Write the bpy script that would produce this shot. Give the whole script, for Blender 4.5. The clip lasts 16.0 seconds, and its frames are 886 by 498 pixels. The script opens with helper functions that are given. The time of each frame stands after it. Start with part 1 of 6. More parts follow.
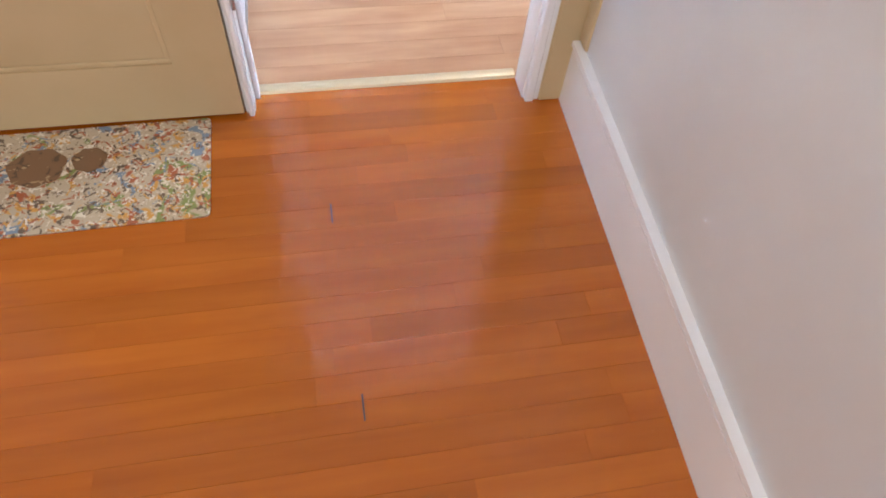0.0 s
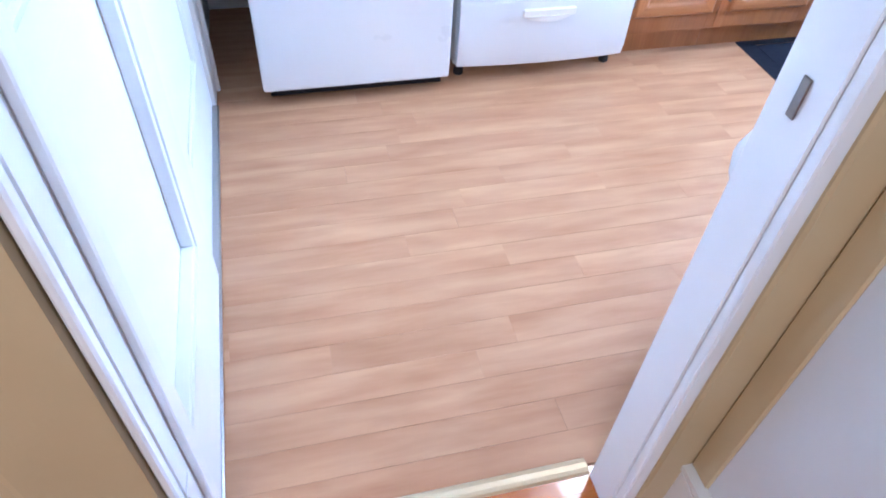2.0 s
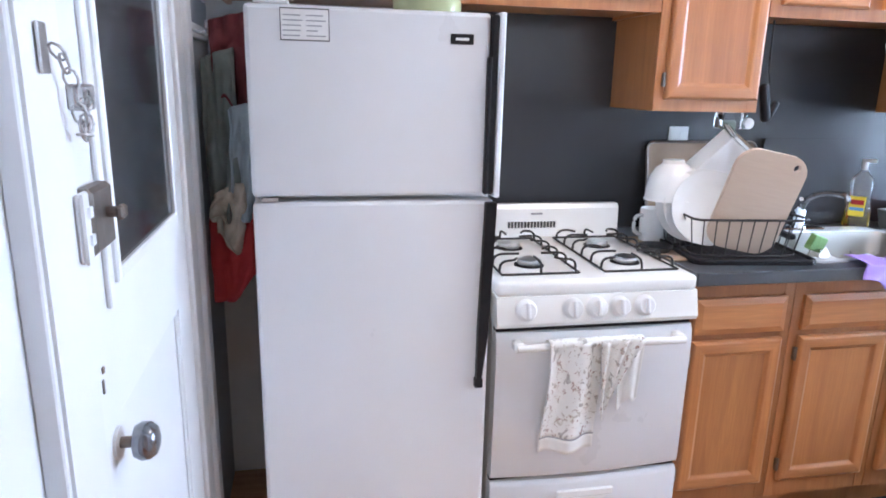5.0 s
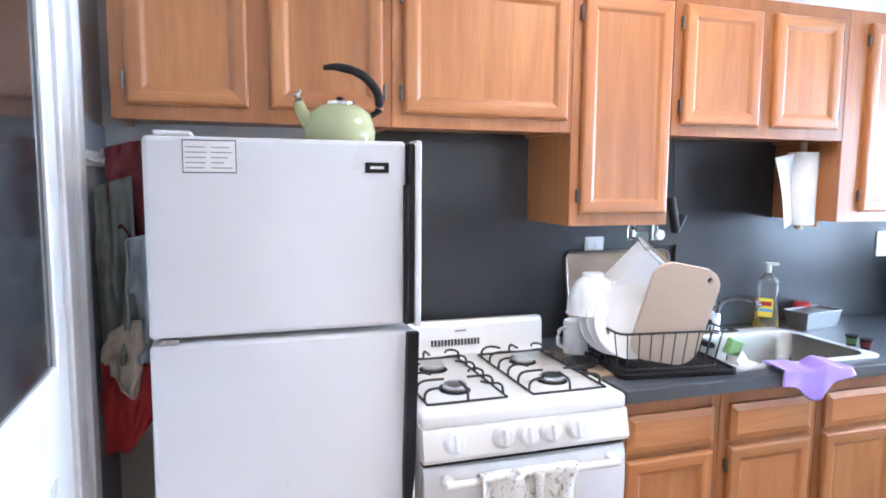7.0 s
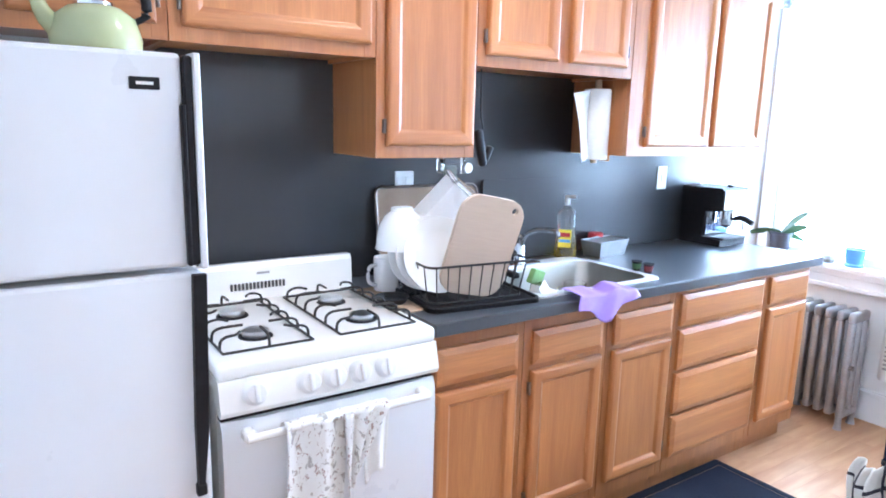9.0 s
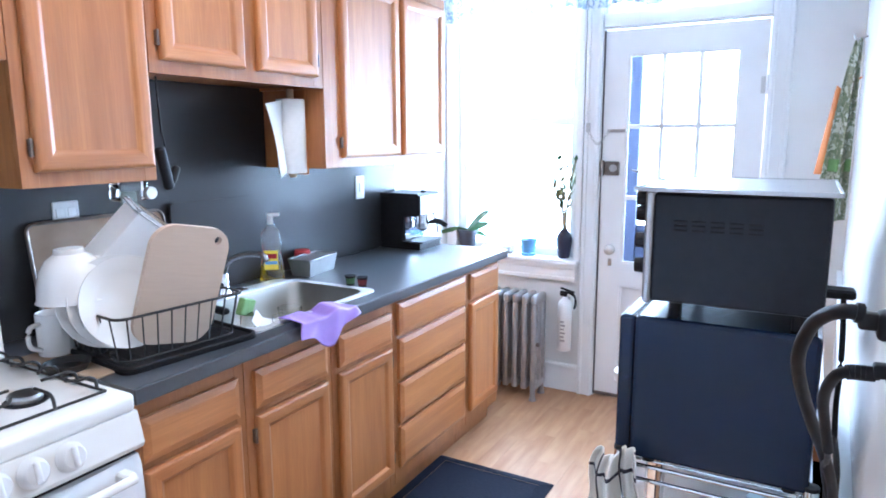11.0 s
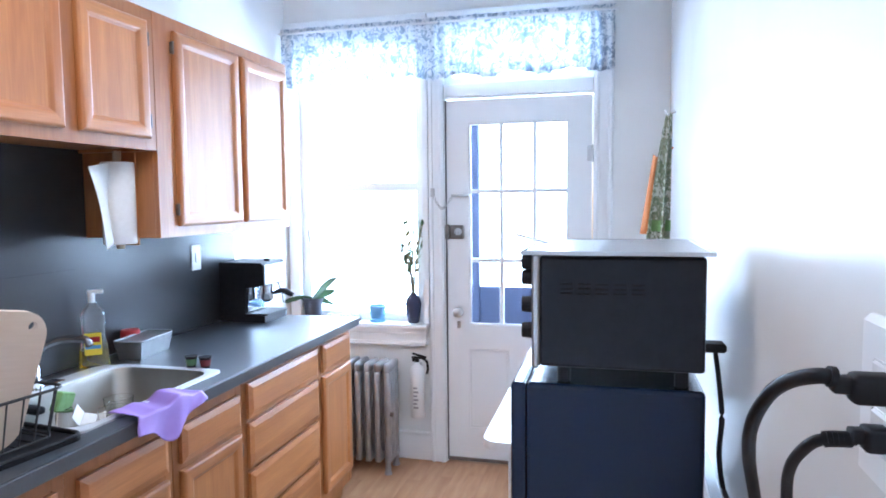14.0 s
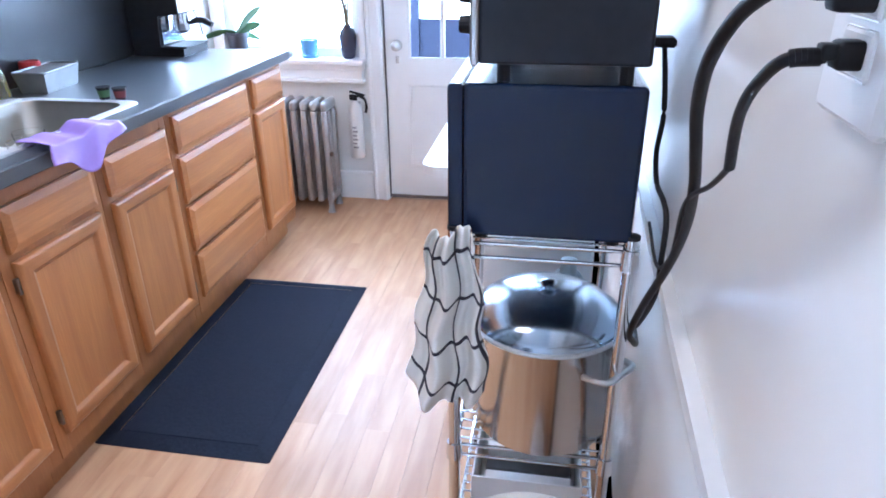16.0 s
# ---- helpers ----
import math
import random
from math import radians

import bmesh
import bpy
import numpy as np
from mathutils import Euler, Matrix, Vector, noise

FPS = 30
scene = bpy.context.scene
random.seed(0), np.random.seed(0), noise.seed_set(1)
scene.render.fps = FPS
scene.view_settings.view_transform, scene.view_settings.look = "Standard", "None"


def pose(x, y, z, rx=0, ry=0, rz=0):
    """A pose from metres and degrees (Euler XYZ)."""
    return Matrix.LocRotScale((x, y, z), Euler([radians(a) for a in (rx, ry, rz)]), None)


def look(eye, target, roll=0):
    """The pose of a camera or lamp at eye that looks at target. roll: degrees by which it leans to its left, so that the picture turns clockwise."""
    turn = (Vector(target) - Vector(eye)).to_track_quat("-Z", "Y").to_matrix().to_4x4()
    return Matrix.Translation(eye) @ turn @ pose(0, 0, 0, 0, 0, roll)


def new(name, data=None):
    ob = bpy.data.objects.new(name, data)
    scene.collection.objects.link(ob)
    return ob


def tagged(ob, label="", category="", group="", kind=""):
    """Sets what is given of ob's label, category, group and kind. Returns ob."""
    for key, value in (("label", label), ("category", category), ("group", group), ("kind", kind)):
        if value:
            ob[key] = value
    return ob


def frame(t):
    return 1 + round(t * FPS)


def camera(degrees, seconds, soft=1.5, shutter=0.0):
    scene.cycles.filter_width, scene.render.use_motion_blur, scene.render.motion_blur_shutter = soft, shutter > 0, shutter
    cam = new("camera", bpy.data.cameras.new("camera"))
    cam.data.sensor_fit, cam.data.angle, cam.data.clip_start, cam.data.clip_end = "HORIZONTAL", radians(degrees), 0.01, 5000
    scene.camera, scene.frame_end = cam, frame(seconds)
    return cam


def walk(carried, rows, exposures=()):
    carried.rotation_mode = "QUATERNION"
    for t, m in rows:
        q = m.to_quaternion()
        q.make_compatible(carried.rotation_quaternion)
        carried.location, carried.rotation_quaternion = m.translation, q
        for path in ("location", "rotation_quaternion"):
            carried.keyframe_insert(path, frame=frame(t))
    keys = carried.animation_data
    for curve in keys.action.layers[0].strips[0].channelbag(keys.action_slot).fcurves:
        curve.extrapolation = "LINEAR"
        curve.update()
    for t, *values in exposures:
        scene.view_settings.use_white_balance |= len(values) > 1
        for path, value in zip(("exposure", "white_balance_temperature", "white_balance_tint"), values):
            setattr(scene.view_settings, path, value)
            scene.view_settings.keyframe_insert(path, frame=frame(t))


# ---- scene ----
cam = camera(68.0, 16.0, soft=1.8)
PATH = [
    (0, (0.197, 0.65, 1.17), (0.496, 1.74, -0.48), 6.7),
    (0.5, (0.226, 0.92, 1.209), (0.487, 2.105, -0.381), 6.8),
    (0.8, (0.249, 1.035, 1.187), (0.44, 2.323, -0.331), 5.7),
    (1, (0.255, 1.118, 1.186), (0.43, 2.387, -0.35), 4.7),
    (1.5, (0.213, 1.326, 1.21), (0.583, 2.63, -0.261), 5.6),
    (2, (0.218, 1.463, 1.217), (0.616, 2.795, -0.22), 4.1),
    (2.5, (0.211, 1.634, 1.245), (0.587, 3.07, -0.095), 5.4),
    (3, (0.248, 1.65, 1.285), (0.584, 3.263, 0.152), 2.6),
    (3.5, (0.267, 1.657, 1.332), (0.58, 3.371, 0.349), 0.6),
    (4, (0.268, 1.672, 1.37), (0.64, 3.453, 0.539), 1.6),
    (4.5, (0.284, 1.668, 1.419), (0.64, 3.529, 0.779), 1.1),
    (5, (0.293, 1.7, 1.437), (0.676, 3.601, 0.946), 1.3),
    (5.2, (0.301, 1.716, 1.447), (0.683, 3.626, 0.994), 1.5),
    (7.3, (0.326, 1.791, 1.516), (1.01, 3.66, 1.313), -0.1),
    (7.5, (0.337, 1.783, 1.502), (1.069, 3.632, 1.295), -0.4),
    (8, (0.358, 1.815, 1.497), (1.279, 3.573, 1.253), 0.1),
    (8.5, (0.378, 1.852, 1.474), (1.443, 3.512, 1.141), 0.7),
    (9, (0.403, 1.868, 1.474), (1.5, 3.497, 1.099), 1.4),
    (9.5, (0.433, 1.924, 1.476), (1.774, 3.376, 1.164), -0.3),
    (10, (0.451, 1.97, 1.474), (1.941, 3.27, 1.171), -0.4),
    (10.2, (0.456, 1.979, 1.492), (1.991, 3.221, 1.171), -0.2),
    (12.3, (0.513, 2.155, 1.472), (2.398, 2.764, 1.194), -0.8),
    (12.5, (0.511, 2.162, 1.472), (2.4, 2.76, 1.2), -0.6),
    (13, (0.521, 2.164, 1.471), (2.422, 2.726, 1.21), -0.2),
    (13.5, (0.525, 2.163, 1.476), (2.441, 2.689, 1.25), -0.4),
    (14, (0.524, 2.157, 1.485), (2.456, 2.652, 1.336), -0.6),
    (14.5, (0.534, 2.156, 1.478), (2.474, 2.604, 1.286), -0.4),
    (14.8, (0.559, 2.152, 1.457), (2.49, 2.577, 1.157), -0.2),
    (15, (0.555, 2.158, 1.459), (2.478, 2.563, 1.084), -0.7),
    (15.5, (0.573, 2.159, 1.43), (2.449, 2.52, 0.841), -0.5),
    (16, (0.583, 2.154, 1.38), (2.363, 2.454, 0.518), -0.5),
]
EXPOSURES = [(0.0, 1.22, 5950, 15), (1.0, 1.18, 5600, 15), (1.5, 1.16, 5450, 16), (2.0, 1.12, 5100, 16), (3.0, 0.81, 5270, 16), (4.0, 0.56, 5750, 18), (5.0, 0.55, 6250, 20), (7.5, 0.90, 6250, 17), (9.0, 0.92, 5850, 16), (9.5, 0.82, 5800, 16), (10.0, 0.66, 5750, 16),
             (12.5, 0.47, 5800, 16), (13.5, 0.37, 5750, 16), (14.0, 0.29, 5930, 17), (15.0, 0.11, 5760, 17), (15.5, 0.33, 5740, 18), (16.0, 0.62, 5680, 18)]
walk(cam, [(t, look(eye, target, roll)) for t, eye, target, roll in PATH], EXPOSURES)

# ---- light ----
world = bpy.data.worlds.new("world")
scene.world = world
world.use_nodes = True
wn = world.node_tree
sky = wn.nodes.new("ShaderNodeTexSky")
sky.sky_type = "NISHITA"
sky.sun_disc = False
sky.sun_elevation, sky.sun_rotation = radians(42), radians(70)
wn.links.new(sky.outputs[0], wn.nodes["Background"].inputs[0])
wn.nodes["Background"].inputs[1].default_value = 0.12


def area_lamp(name, eye, target, sx, sy, power, colour):
    data = bpy.data.lights.new(name, "AREA")
    data.shape, data.size, data.size_y, data.energy, data.color = "RECTANGLE", sx, sy, power, colour
    ob = new(name, data)
    ob.matrix_world = look(eye, target)
    return ob


DAY = (0.56, 0.785, 1.0)
area_lamp("window_daylight", (5.2, 2.9, 1.70), (3.5, 2.9, 1.45), 4.2, 2.5, 530, DAY)
# Added fill at the hall's back end; no window is known there.
area_lamp("hall_window_daylight", (-0.45, -1.12, 1.55), (-0.30, 0.0, 1.2), 0.8, 1.2, 13, (1.0, 0.95, 0.86))
area_lamp("kitchen_ceiling_lamp", (1.7, 2.9, 2.55), (1.7, 2.9, 0.0), 0.45, 0.45, 11, (1.0, 0.91, 0.78))
# Warm overhead light added to brighten the hall; no fixture is known.
area_lamp("hall_lamp", (-0.45, 0.2, 2.60), (-0.3, 0.7, 0.0), 0.35, 0.35, 6, (1.0, 0.80, 0.55))

# ---- materials ----


def nodes_of(name):
    m = bpy.data.materials.new(name)
    m.use_nodes = True
    nt = m.node_tree
    return m, nt, nt.nodes["Principled BSDF"]


def mixed(nt, fac, a, b):
    n = nt.nodes.new("ShaderNodeMix")
    n.data_type = "RGBA"
    for sock, v in ((n.inputs[0], fac), (n.inputs[6], a), (n.inputs[7], b)):
        if hasattr(v, "is_linked"):
            nt.links.new(v, sock)
        else:
            sock.default_value = v if isinstance(v, float) else (*v, 1)
    return n.outputs[2]


def noise_of(nt, scale, stretch=(1, 1, 1), detail=5.0, distort=0.0, shift=False):
    co = nt.nodes.new("ShaderNodeTexCoord")
    mp = nt.nodes.new("ShaderNodeMapping")
    mp.inputs["Scale"].default_value = stretch
    nt.links.new(co.outputs["Object"], mp.inputs[0])
    if shift:
        oi = nt.nodes.new("ShaderNodeObjectInfo")
        mu = nt.nodes.new("ShaderNodeMath")
        mu.operation = "MULTIPLY"
        mu.inputs[1].default_value = 37.0
        nt.links.new(oi.outputs["Random"], mu.inputs[0])
        nt.links.new(mu.outputs[0], mp.inputs["Location"])
    nz = nt.nodes.new("ShaderNodeTexNoise")
    nz.inputs["Scale"].default_value, nz.inputs["Detail"].default_value = scale, detail
    nz.inputs["Distortion"].default_value = distort
    nt.links.new(mp.outputs[0], nz.inputs["Vector"])
    return nz.outputs["Fac"], mp.outputs[0]


def ramp(nt, sock, lo, hi):
    n = nt.nodes.new("ShaderNodeMapRange")
    n.inputs[1].default_value, n.inputs[2].default_value = lo, hi
    nt.links.new(sock, n.inputs[0])
    return n.outputs[0]


def surf(name, a, b, rough=0.5, scale=8.0, stretch=(1, 1, 1), bump=0.0, metal=0.0, vary=0.0, big=1.3, bumpscale=None, coat=0.0, lo=0.15, hi=0.85):
    """Two colours mixed by a fine noise, worn by a large one, with relief and a change from piece to piece."""
    m, nt, p = nodes_of(name)
    fine, _ = noise_of(nt, scale, stretch, 7.0, 0.2, True)
    col = mixed(nt, ramp(nt, fine, lo, hi), a, b)
    large, _ = noise_of(nt, big, (1, 1, 1), 3.0, 0.0, True)
    hsv = nt.nodes.new("ShaderNodeHueSaturation")
    v = ramp(nt, large, 0.3, 0.7)
    mr = nt.nodes.new("ShaderNodeMapRange")
    mr.inputs[3].default_value, mr.inputs[4].default_value = 0.94, 1.05
    nt.links.new(v, mr.inputs[0])
    if vary:
        oi = nt.nodes.new("ShaderNodeObjectInfo")
        mv = nt.nodes.new("ShaderNodeMapRange")
        mv.inputs[3].default_value, mv.inputs[4].default_value = 1 - vary, 1 + vary
        nt.links.new(oi.outputs["Random"], mv.inputs[0])
        mul = nt.nodes.new("ShaderNodeMath")
        mul.operation = "MULTIPLY"
        nt.links.new(mr.outputs[0], mul.inputs[0])
        nt.links.new(mv.outputs[0], mul.inputs[1])
        nt.links.new(mul.outputs[0], hsv.inputs["Value"])
    else:
        nt.links.new(mr.outputs[0], hsv.inputs["Value"])
    nt.links.new(col, hsv.inputs["Color"])
    nt.links.new(hsv.outputs[0], p.inputs["Base Color"])
    rr = nt.nodes.new("ShaderNodeMapRange")
    rr.inputs[3].default_value, rr.inputs[4].default_value = max(rough - 0.03, 0.02), min(rough + 0.04, 1)
    nt.links.new(fine, rr.inputs[0])
    nt.links.new(rr.outputs[0], p.inputs["Roughness"])
    p.inputs["Metallic"].default_value = metal
    p.inputs["Coat Weight"].default_value = coat
    if bump:
        h = noise_of(nt, bumpscale, (1, 1, 1), 4.0)[0] if bumpscale else fine
        bp = nt.nodes.new("ShaderNodeBump")
        bp.inputs["Strength"].default_value, bp.inputs["Distance"].default_value = bump, 0.004
        nt.links.new(h, bp.inputs["Height"])
        nt.links.new(bp.outputs[0], p.inputs["Normal"])
    return m


def oak(name, axis, a=(0.40, 0.140, 0.041), b=(0.56, 0.230, 0.074), rough=0.38):
    """Golden oak: long pores and cathedral bands along one axis."""
    m, nt, p = nodes_of(name)
    st = [34, 34, 34]
    st[axis] = 1.6
    pores, mp = noise_of(nt, 6.0, st, 6.0, 0.3, True)
    st2 = [9, 9, 9]
    st2[axis] = 0.7
    bands, _ = noise_of(nt, 1.6, st2, 3.0, 1.2, True)
    c1 = mixed(nt, ramp(nt, bands, 0.3, 0.72), a, b)
    c2 = mixed(nt, ramp(nt, pores, 0.42, 0.60), tuple(v * 0.72 for v in a), c1)
    c3 = mixed(nt, 0.22, c1, c2)
    oi = nt.nodes.new("ShaderNodeObjectInfo")
    mv = nt.nodes.new("ShaderNodeMapRange")
    mv.inputs[3].default_value, mv.inputs[4].default_value = 0.9, 1.1
    nt.links.new(oi.outputs["Random"], mv.inputs[0])
    hsv = nt.nodes.new("ShaderNodeHueSaturation")
    nt.links.new(mv.outputs[0], hsv.inputs["Value"])
    nt.links.new(c3, hsv.inputs["Color"])
    nt.links.new(hsv.outputs[0], p.inputs["Base Color"])
    p.inputs["Roughness"].default_value = rough
    p.inputs["Coat Weight"].default_value, p.inputs["Coat Roughness"].default_value = 0.45, 0.30
    bp = nt.nodes.new("ShaderNodeBump")
    bp.inputs["Strength"].default_value, bp.inputs["Distance"].default_value = 0.12, 0.002
    nt.links.new(pores, bp.inputs["Height"])
    nt.links.new(bp.outputs[0], p.inputs["Normal"])
    return m


def clear(name, colour, rough=0.03, ior=1.45):
    m, nt, p = nodes_of(name)
    p.inputs["Base Color"].default_value = (*colour, 1)
    p.inputs["Transmission Weight"].default_value = 1.0
    p.inputs["Roughness"].default_value = rough
    p.inputs["IOR"].default_value = ior
    return m


def printed(name, ground, inks, scale, cover, rough=0.85, stretch=(1, 1, 1)):
    """Cloth with scattered coloured motifs: cells with inked outlines and spots."""
    m, nt, p = nodes_of(name)
    col = None
    for k, ink in enumerate(inks):
        f, mp = noise_of(nt, scale * (0.8 + 0.45 * k), tuple(q * (1 + 0.13 * k) for q in stretch), 2.5, 1.4)
        mpn = mp.node
        mpn.inputs["Location"].default_value = (3.1 * k, 1.7 * k, 5.3 * k)
        col = mixed(nt, ramp(nt, f, cover, cover + 0.03), col if col is not None else ground, ink)
    weave, _ = noise_of(nt, 900, (1, 1, 1), 1.0)
    bp = nt.nodes.new("ShaderNodeBump")
    bp.inputs["Strength"].default_value, bp.inputs["Distance"].default_value = 0.15, 0.001
    nt.links.new(weave, bp.inputs["Height"])
    nt.links.new(bp.outputs[0], p.inputs["Normal"])
    nt.links.new(col, p.inputs["Base Color"])
    p.inputs["Roughness"].default_value = rough
    return m


WHITE = surf("white_wall_paint", (0.82, 0.82, 0.81), (0.87, 0.87, 0.86), 0.5, 3.0, bump=0.08, bumpscale=60)
GLOSSWALL = surf("gloss_white_wall_paint", (0.84, 0.84, 0.82), (0.88, 0.88, 0.86), 0.24, 2.0, bump=0.02, bumpscale=9)
TRIM = surf("white_gloss_trim_paint", (0.80, 0.81, 0.82), (0.86, 0.87, 0.88), 0.34, 5.0, bump=0.03, bumpscale=25)
HALLWALL = surf("hall_wall_paint", (0.61, 0.61, 0.61), (0.67, 0.67, 0.67), 0.42, 3.0, bump=0.10, bumpscale=60)
CREAM = surf("cream_door_paint", (0.52, 0.40, 0.22), (0.58, 0.46, 0.27), 0.42, 6.0, bump=0.15, bumpscale=40)
def wall_paint(name, a, b, rough):
    """Rolled wall paint: slow change of tone and a fine roller stipple."""
    m, nt, p = nodes_of(name)
    slow, _ = noise_of(nt, 1.6, (1, 1, 1), 1.0)
    nt.links.new(mixed(nt, slow, a, b), p.inputs["Base Color"])
    p.inputs["Roughness"].default_value = rough
    stipple, _ = noise_of(nt, 160, (1, 1, 1), 1.0)
    bp = nt.nodes.new("ShaderNodeBump")
    bp.inputs["Strength"].default_value, bp.inputs["Distance"].default_value = 0.06, 0.002
    nt.links.new(stipple, bp.inputs["Height"])
    nt.links.new(bp.outputs[0], p.inputs["Normal"])
    return m


CHARCOAL = wall_paint("charcoal_wall_paint", (0.034, 0.035, 0.039), (0.052, 0.053, 0.058), 0.22)
CHARCOAL.node_tree.nodes["Principled BSDF"].inputs["Specular IOR Level"].default_value = 0.5
# Grey that puts the dim alcove's shade into the wall colour.
GREY = surf("alcove_shade_grey", (0.30, 0.31, 0.34), (0.38, 0.39, 0.41), 0.5, 4.0, bump=0.12, bumpscale=50)
CEIL = surf("ceiling_paint", (0.84, 0.84, 0.83), (0.89, 0.89, 0.88), 0.7, 5.0)
ENAMEL = surf("white_enamel", (0.755, 0.76, 0.77), (0.765, 0.77, 0.78), 0.28, 5.0)
STOVEW = surf("stove_enamel", (0.86, 0.85, 0.82), (0.90, 0.89, 0.86), 0.20, 6.0)
COUNTER = surf("slate_laminate", (0.044, 0.050, 0.061), (0.061, 0.069, 0.082), 0.30, 110.0, bump=0.05, bumpscale=300, big=3.0, coat=0.6)
COUNTER.node_tree.nodes["Principled BSDF"].inputs["Coat Roughness"].default_value = 0.32
STEEL = surf("brushed_steel", (0.48, 0.48, 0.48), (0.62, 0.62, 0.62), 0.28, 40.0, (1, 30, 1), metal=1.0)
# Bowl steel with its dark brown reflections put into the colour.
SINKSTEEL = surf("sink_steel_dark_reflections", (0.36, 0.335, 0.30), (0.44, 0.41, 0.37), 0.34, 8.0, (1, 3, 1), metal=1.0)
# Steel lightened in colour to show window light on rim and head panel.
RIMSTEEL = surf("lightened_steel", (0.74, 0.76, 0.78), (0.82, 0.84, 0.86), 0.42, 12.0, metal=0.55)
KNOBGLASS = surf("smoky_glass_and_dark_chrome", (0.16, 0.17, 0.19), (0.34, 0.35, 0.38), 0.12, 60.0, metal=0.8)
CHROME = surf("chrome", (0.62, 0.63, 0.65), (0.70, 0.71, 0.73), 0.09, 5.0, metal=1.0)
PANGREY = surf("grey_tin", (0.20, 0.20, 0.21), (0.28, 0.28, 0.28), 0.42, 20.0, metal=0.6)
BRASS = surf("pale_brass_strip", (0.62, 0.50, 0.30), (0.74, 0.62, 0.42), 0.40, 60.0, (1, 20, 1), metal=0.35)
OLDMETAL = surf("worn_bronze", (0.16, 0.13, 0.11), (0.30, 0.27, 0.25), 0.38, 30.0, metal=0.9)
BLACK = surf("black_plastic", (0.008, 0.008, 0.010), (0.016, 0.016, 0.019), 0.50, 40.0, bump=0.05)
BLACK.node_tree.nodes["Principled BSDF"].inputs["Specular IOR Level"].default_value = 0.25
# Black case; the blue in its colour stands for the reflected window.
GLOSSBLACK = surf("black_case_blue_sheen", (0.005, 0.014, 0.040), (0.009, 0.020, 0.050), 0.20, 1.2)
GLOSSBLACK.node_tree.nodes["Principled BSDF"].inputs["Specular IOR Level"].default_value = 0.35
OVENBLACK = surf("toaster_case", (0.009, 0.011, 0.018), (0.015, 0.018, 0.027), 0.33, 40.0, bump=0.04)
OVENBLACK.node_tree.nodes["Principled BSDF"].inputs["Specular IOR Level"].default_value = 0.3
IRON = surf("cast_iron", (0.018, 0.018, 0.019), (0.035, 0.034, 0.033), 0.5, 60.0, bump=0.3)
RUBBER = surf("navy_rubber_mat", (0.009, 0.011, 0.021), (0.016, 0.019, 0.032), 0.85, 90.0, bump=0.4)
RUBBER.node_tree.nodes["Principled BSDF"].inputs["Specular IOR Level"].default_value = 0.15
SILVER = surf("silver_radiator_paint", (0.30, 0.29, 0.29), (0.42, 0.41, 0.41), 0.38, 20.0, metal=0.55, bump=0.15)
OAKV = oak("golden_oak_upright", 2)
OAKH = oak("golden_oak_level", 0)
CARCASE = oak("cabinet_frame_oak", 2, (0.34, 0.117, 0.034), (0.46, 0.185, 0.058))
SHEETPAN = surf("browned_tin", (0.24, 0.150, 0.090), (0.38, 0.265, 0.18), 0.45, 9.0, metal=0.10)
BOARD = surf("beech_board", (0.57, 0.44, 0.34), (0.63, 0.50, 0.39), 0.55, 12.0, (1, 1, 12), bump=0.05)
CERAMIC = surf("white_ceramic", (0.80, 0.80, 0.79), (0.85, 0.85, 0.84), 0.12, 3.0)
PLASTICW = surf("white_plastic", (0.74, 0.74, 0.74), (0.80, 0.80, 0.79), 0.35, 8.0)
PAPER = surf("paper", (0.78, 0.77, 0.75), (0.86, 0.85, 0.83), 0.9, 60.0, bump=0.2)
GREENPOT = surf("pistachio_enamel", (0.40, 0.43, 0.23), (0.45, 0.48, 0.27), 0.16, 4.0)
RED = surf("red_cloth", (0.36, 0.020, 0.024), (0.46, 0.035, 0.035), 0.85, 30.0, bump=0.3)
WINE = surf("dark_red_cloth", (0.11, 0.018, 0.022), (0.18, 0.03, 0.035), 0.85, 30.0, bump=0.3)
SAGE = surf("sage_cloth", (0.16, 0.19, 0.17), (0.25, 0.28, 0.25), 0.9, 30.0, bump=0.3)
PALEBLUE = surf("pale_blue_cloth", (0.30, 0.36, 0.39), (0.40, 0.46, 0.48), 0.9, 30.0, bump=0.3)
BEIGE = surf("beige_cloth", (0.42, 0.35, 0.27), (0.52, 0.45, 0.36), 0.9, 30.0, bump=0.3)
PURPLE = surf("lilac_cloth", (0.27, 0.16, 0.50), (0.36, 0.235, 0.62), 0.55, 14.0, bump=0.2)
LEAF = surf("leaf", (0.035, 0.10, 0.045), (0.07, 0.17, 0.06), 0.35, 15.0)
STEM = surf("dry_stem", (0.16, 0.14, 0.07), (0.24, 0.21, 0.11), 0.7, 40.0)
POT = surf("dark_pot", (0.035, 0.035, 0.05), (0.06, 0.06, 0.08), 0.45, 20.0)
VASE = surf("dark_vase", (0.020, 0.022, 0.05), (0.04, 0.042, 0.08), 0.22, 6.0)
BLUEGLASS = surf("blue_glazed_cup", (0.10, 0.30, 0.55), (0.16, 0.38, 0.62), 0.2, 8.0)
STONE = surf("pebble", (0.22, 0.21, 0.20), (0.36, 0.34, 0.32), 0.8, 30.0, bump=0.3)
ORANGE = surf("orange_cloth", (0.60, 0.18, 0.05), (0.70, 0.24, 0.07), 0.85, 30.0, bump=0.2)
YELLOW = surf("yellow_label", (0.75, 0.56, 0.03), (0.80, 0.62, 0.06), 0.4, 9.0)
INK = surf("printed_ink", (0.05, 0.05, 0.055), (0.09, 0.09, 0.09), 0.6, 30.0)
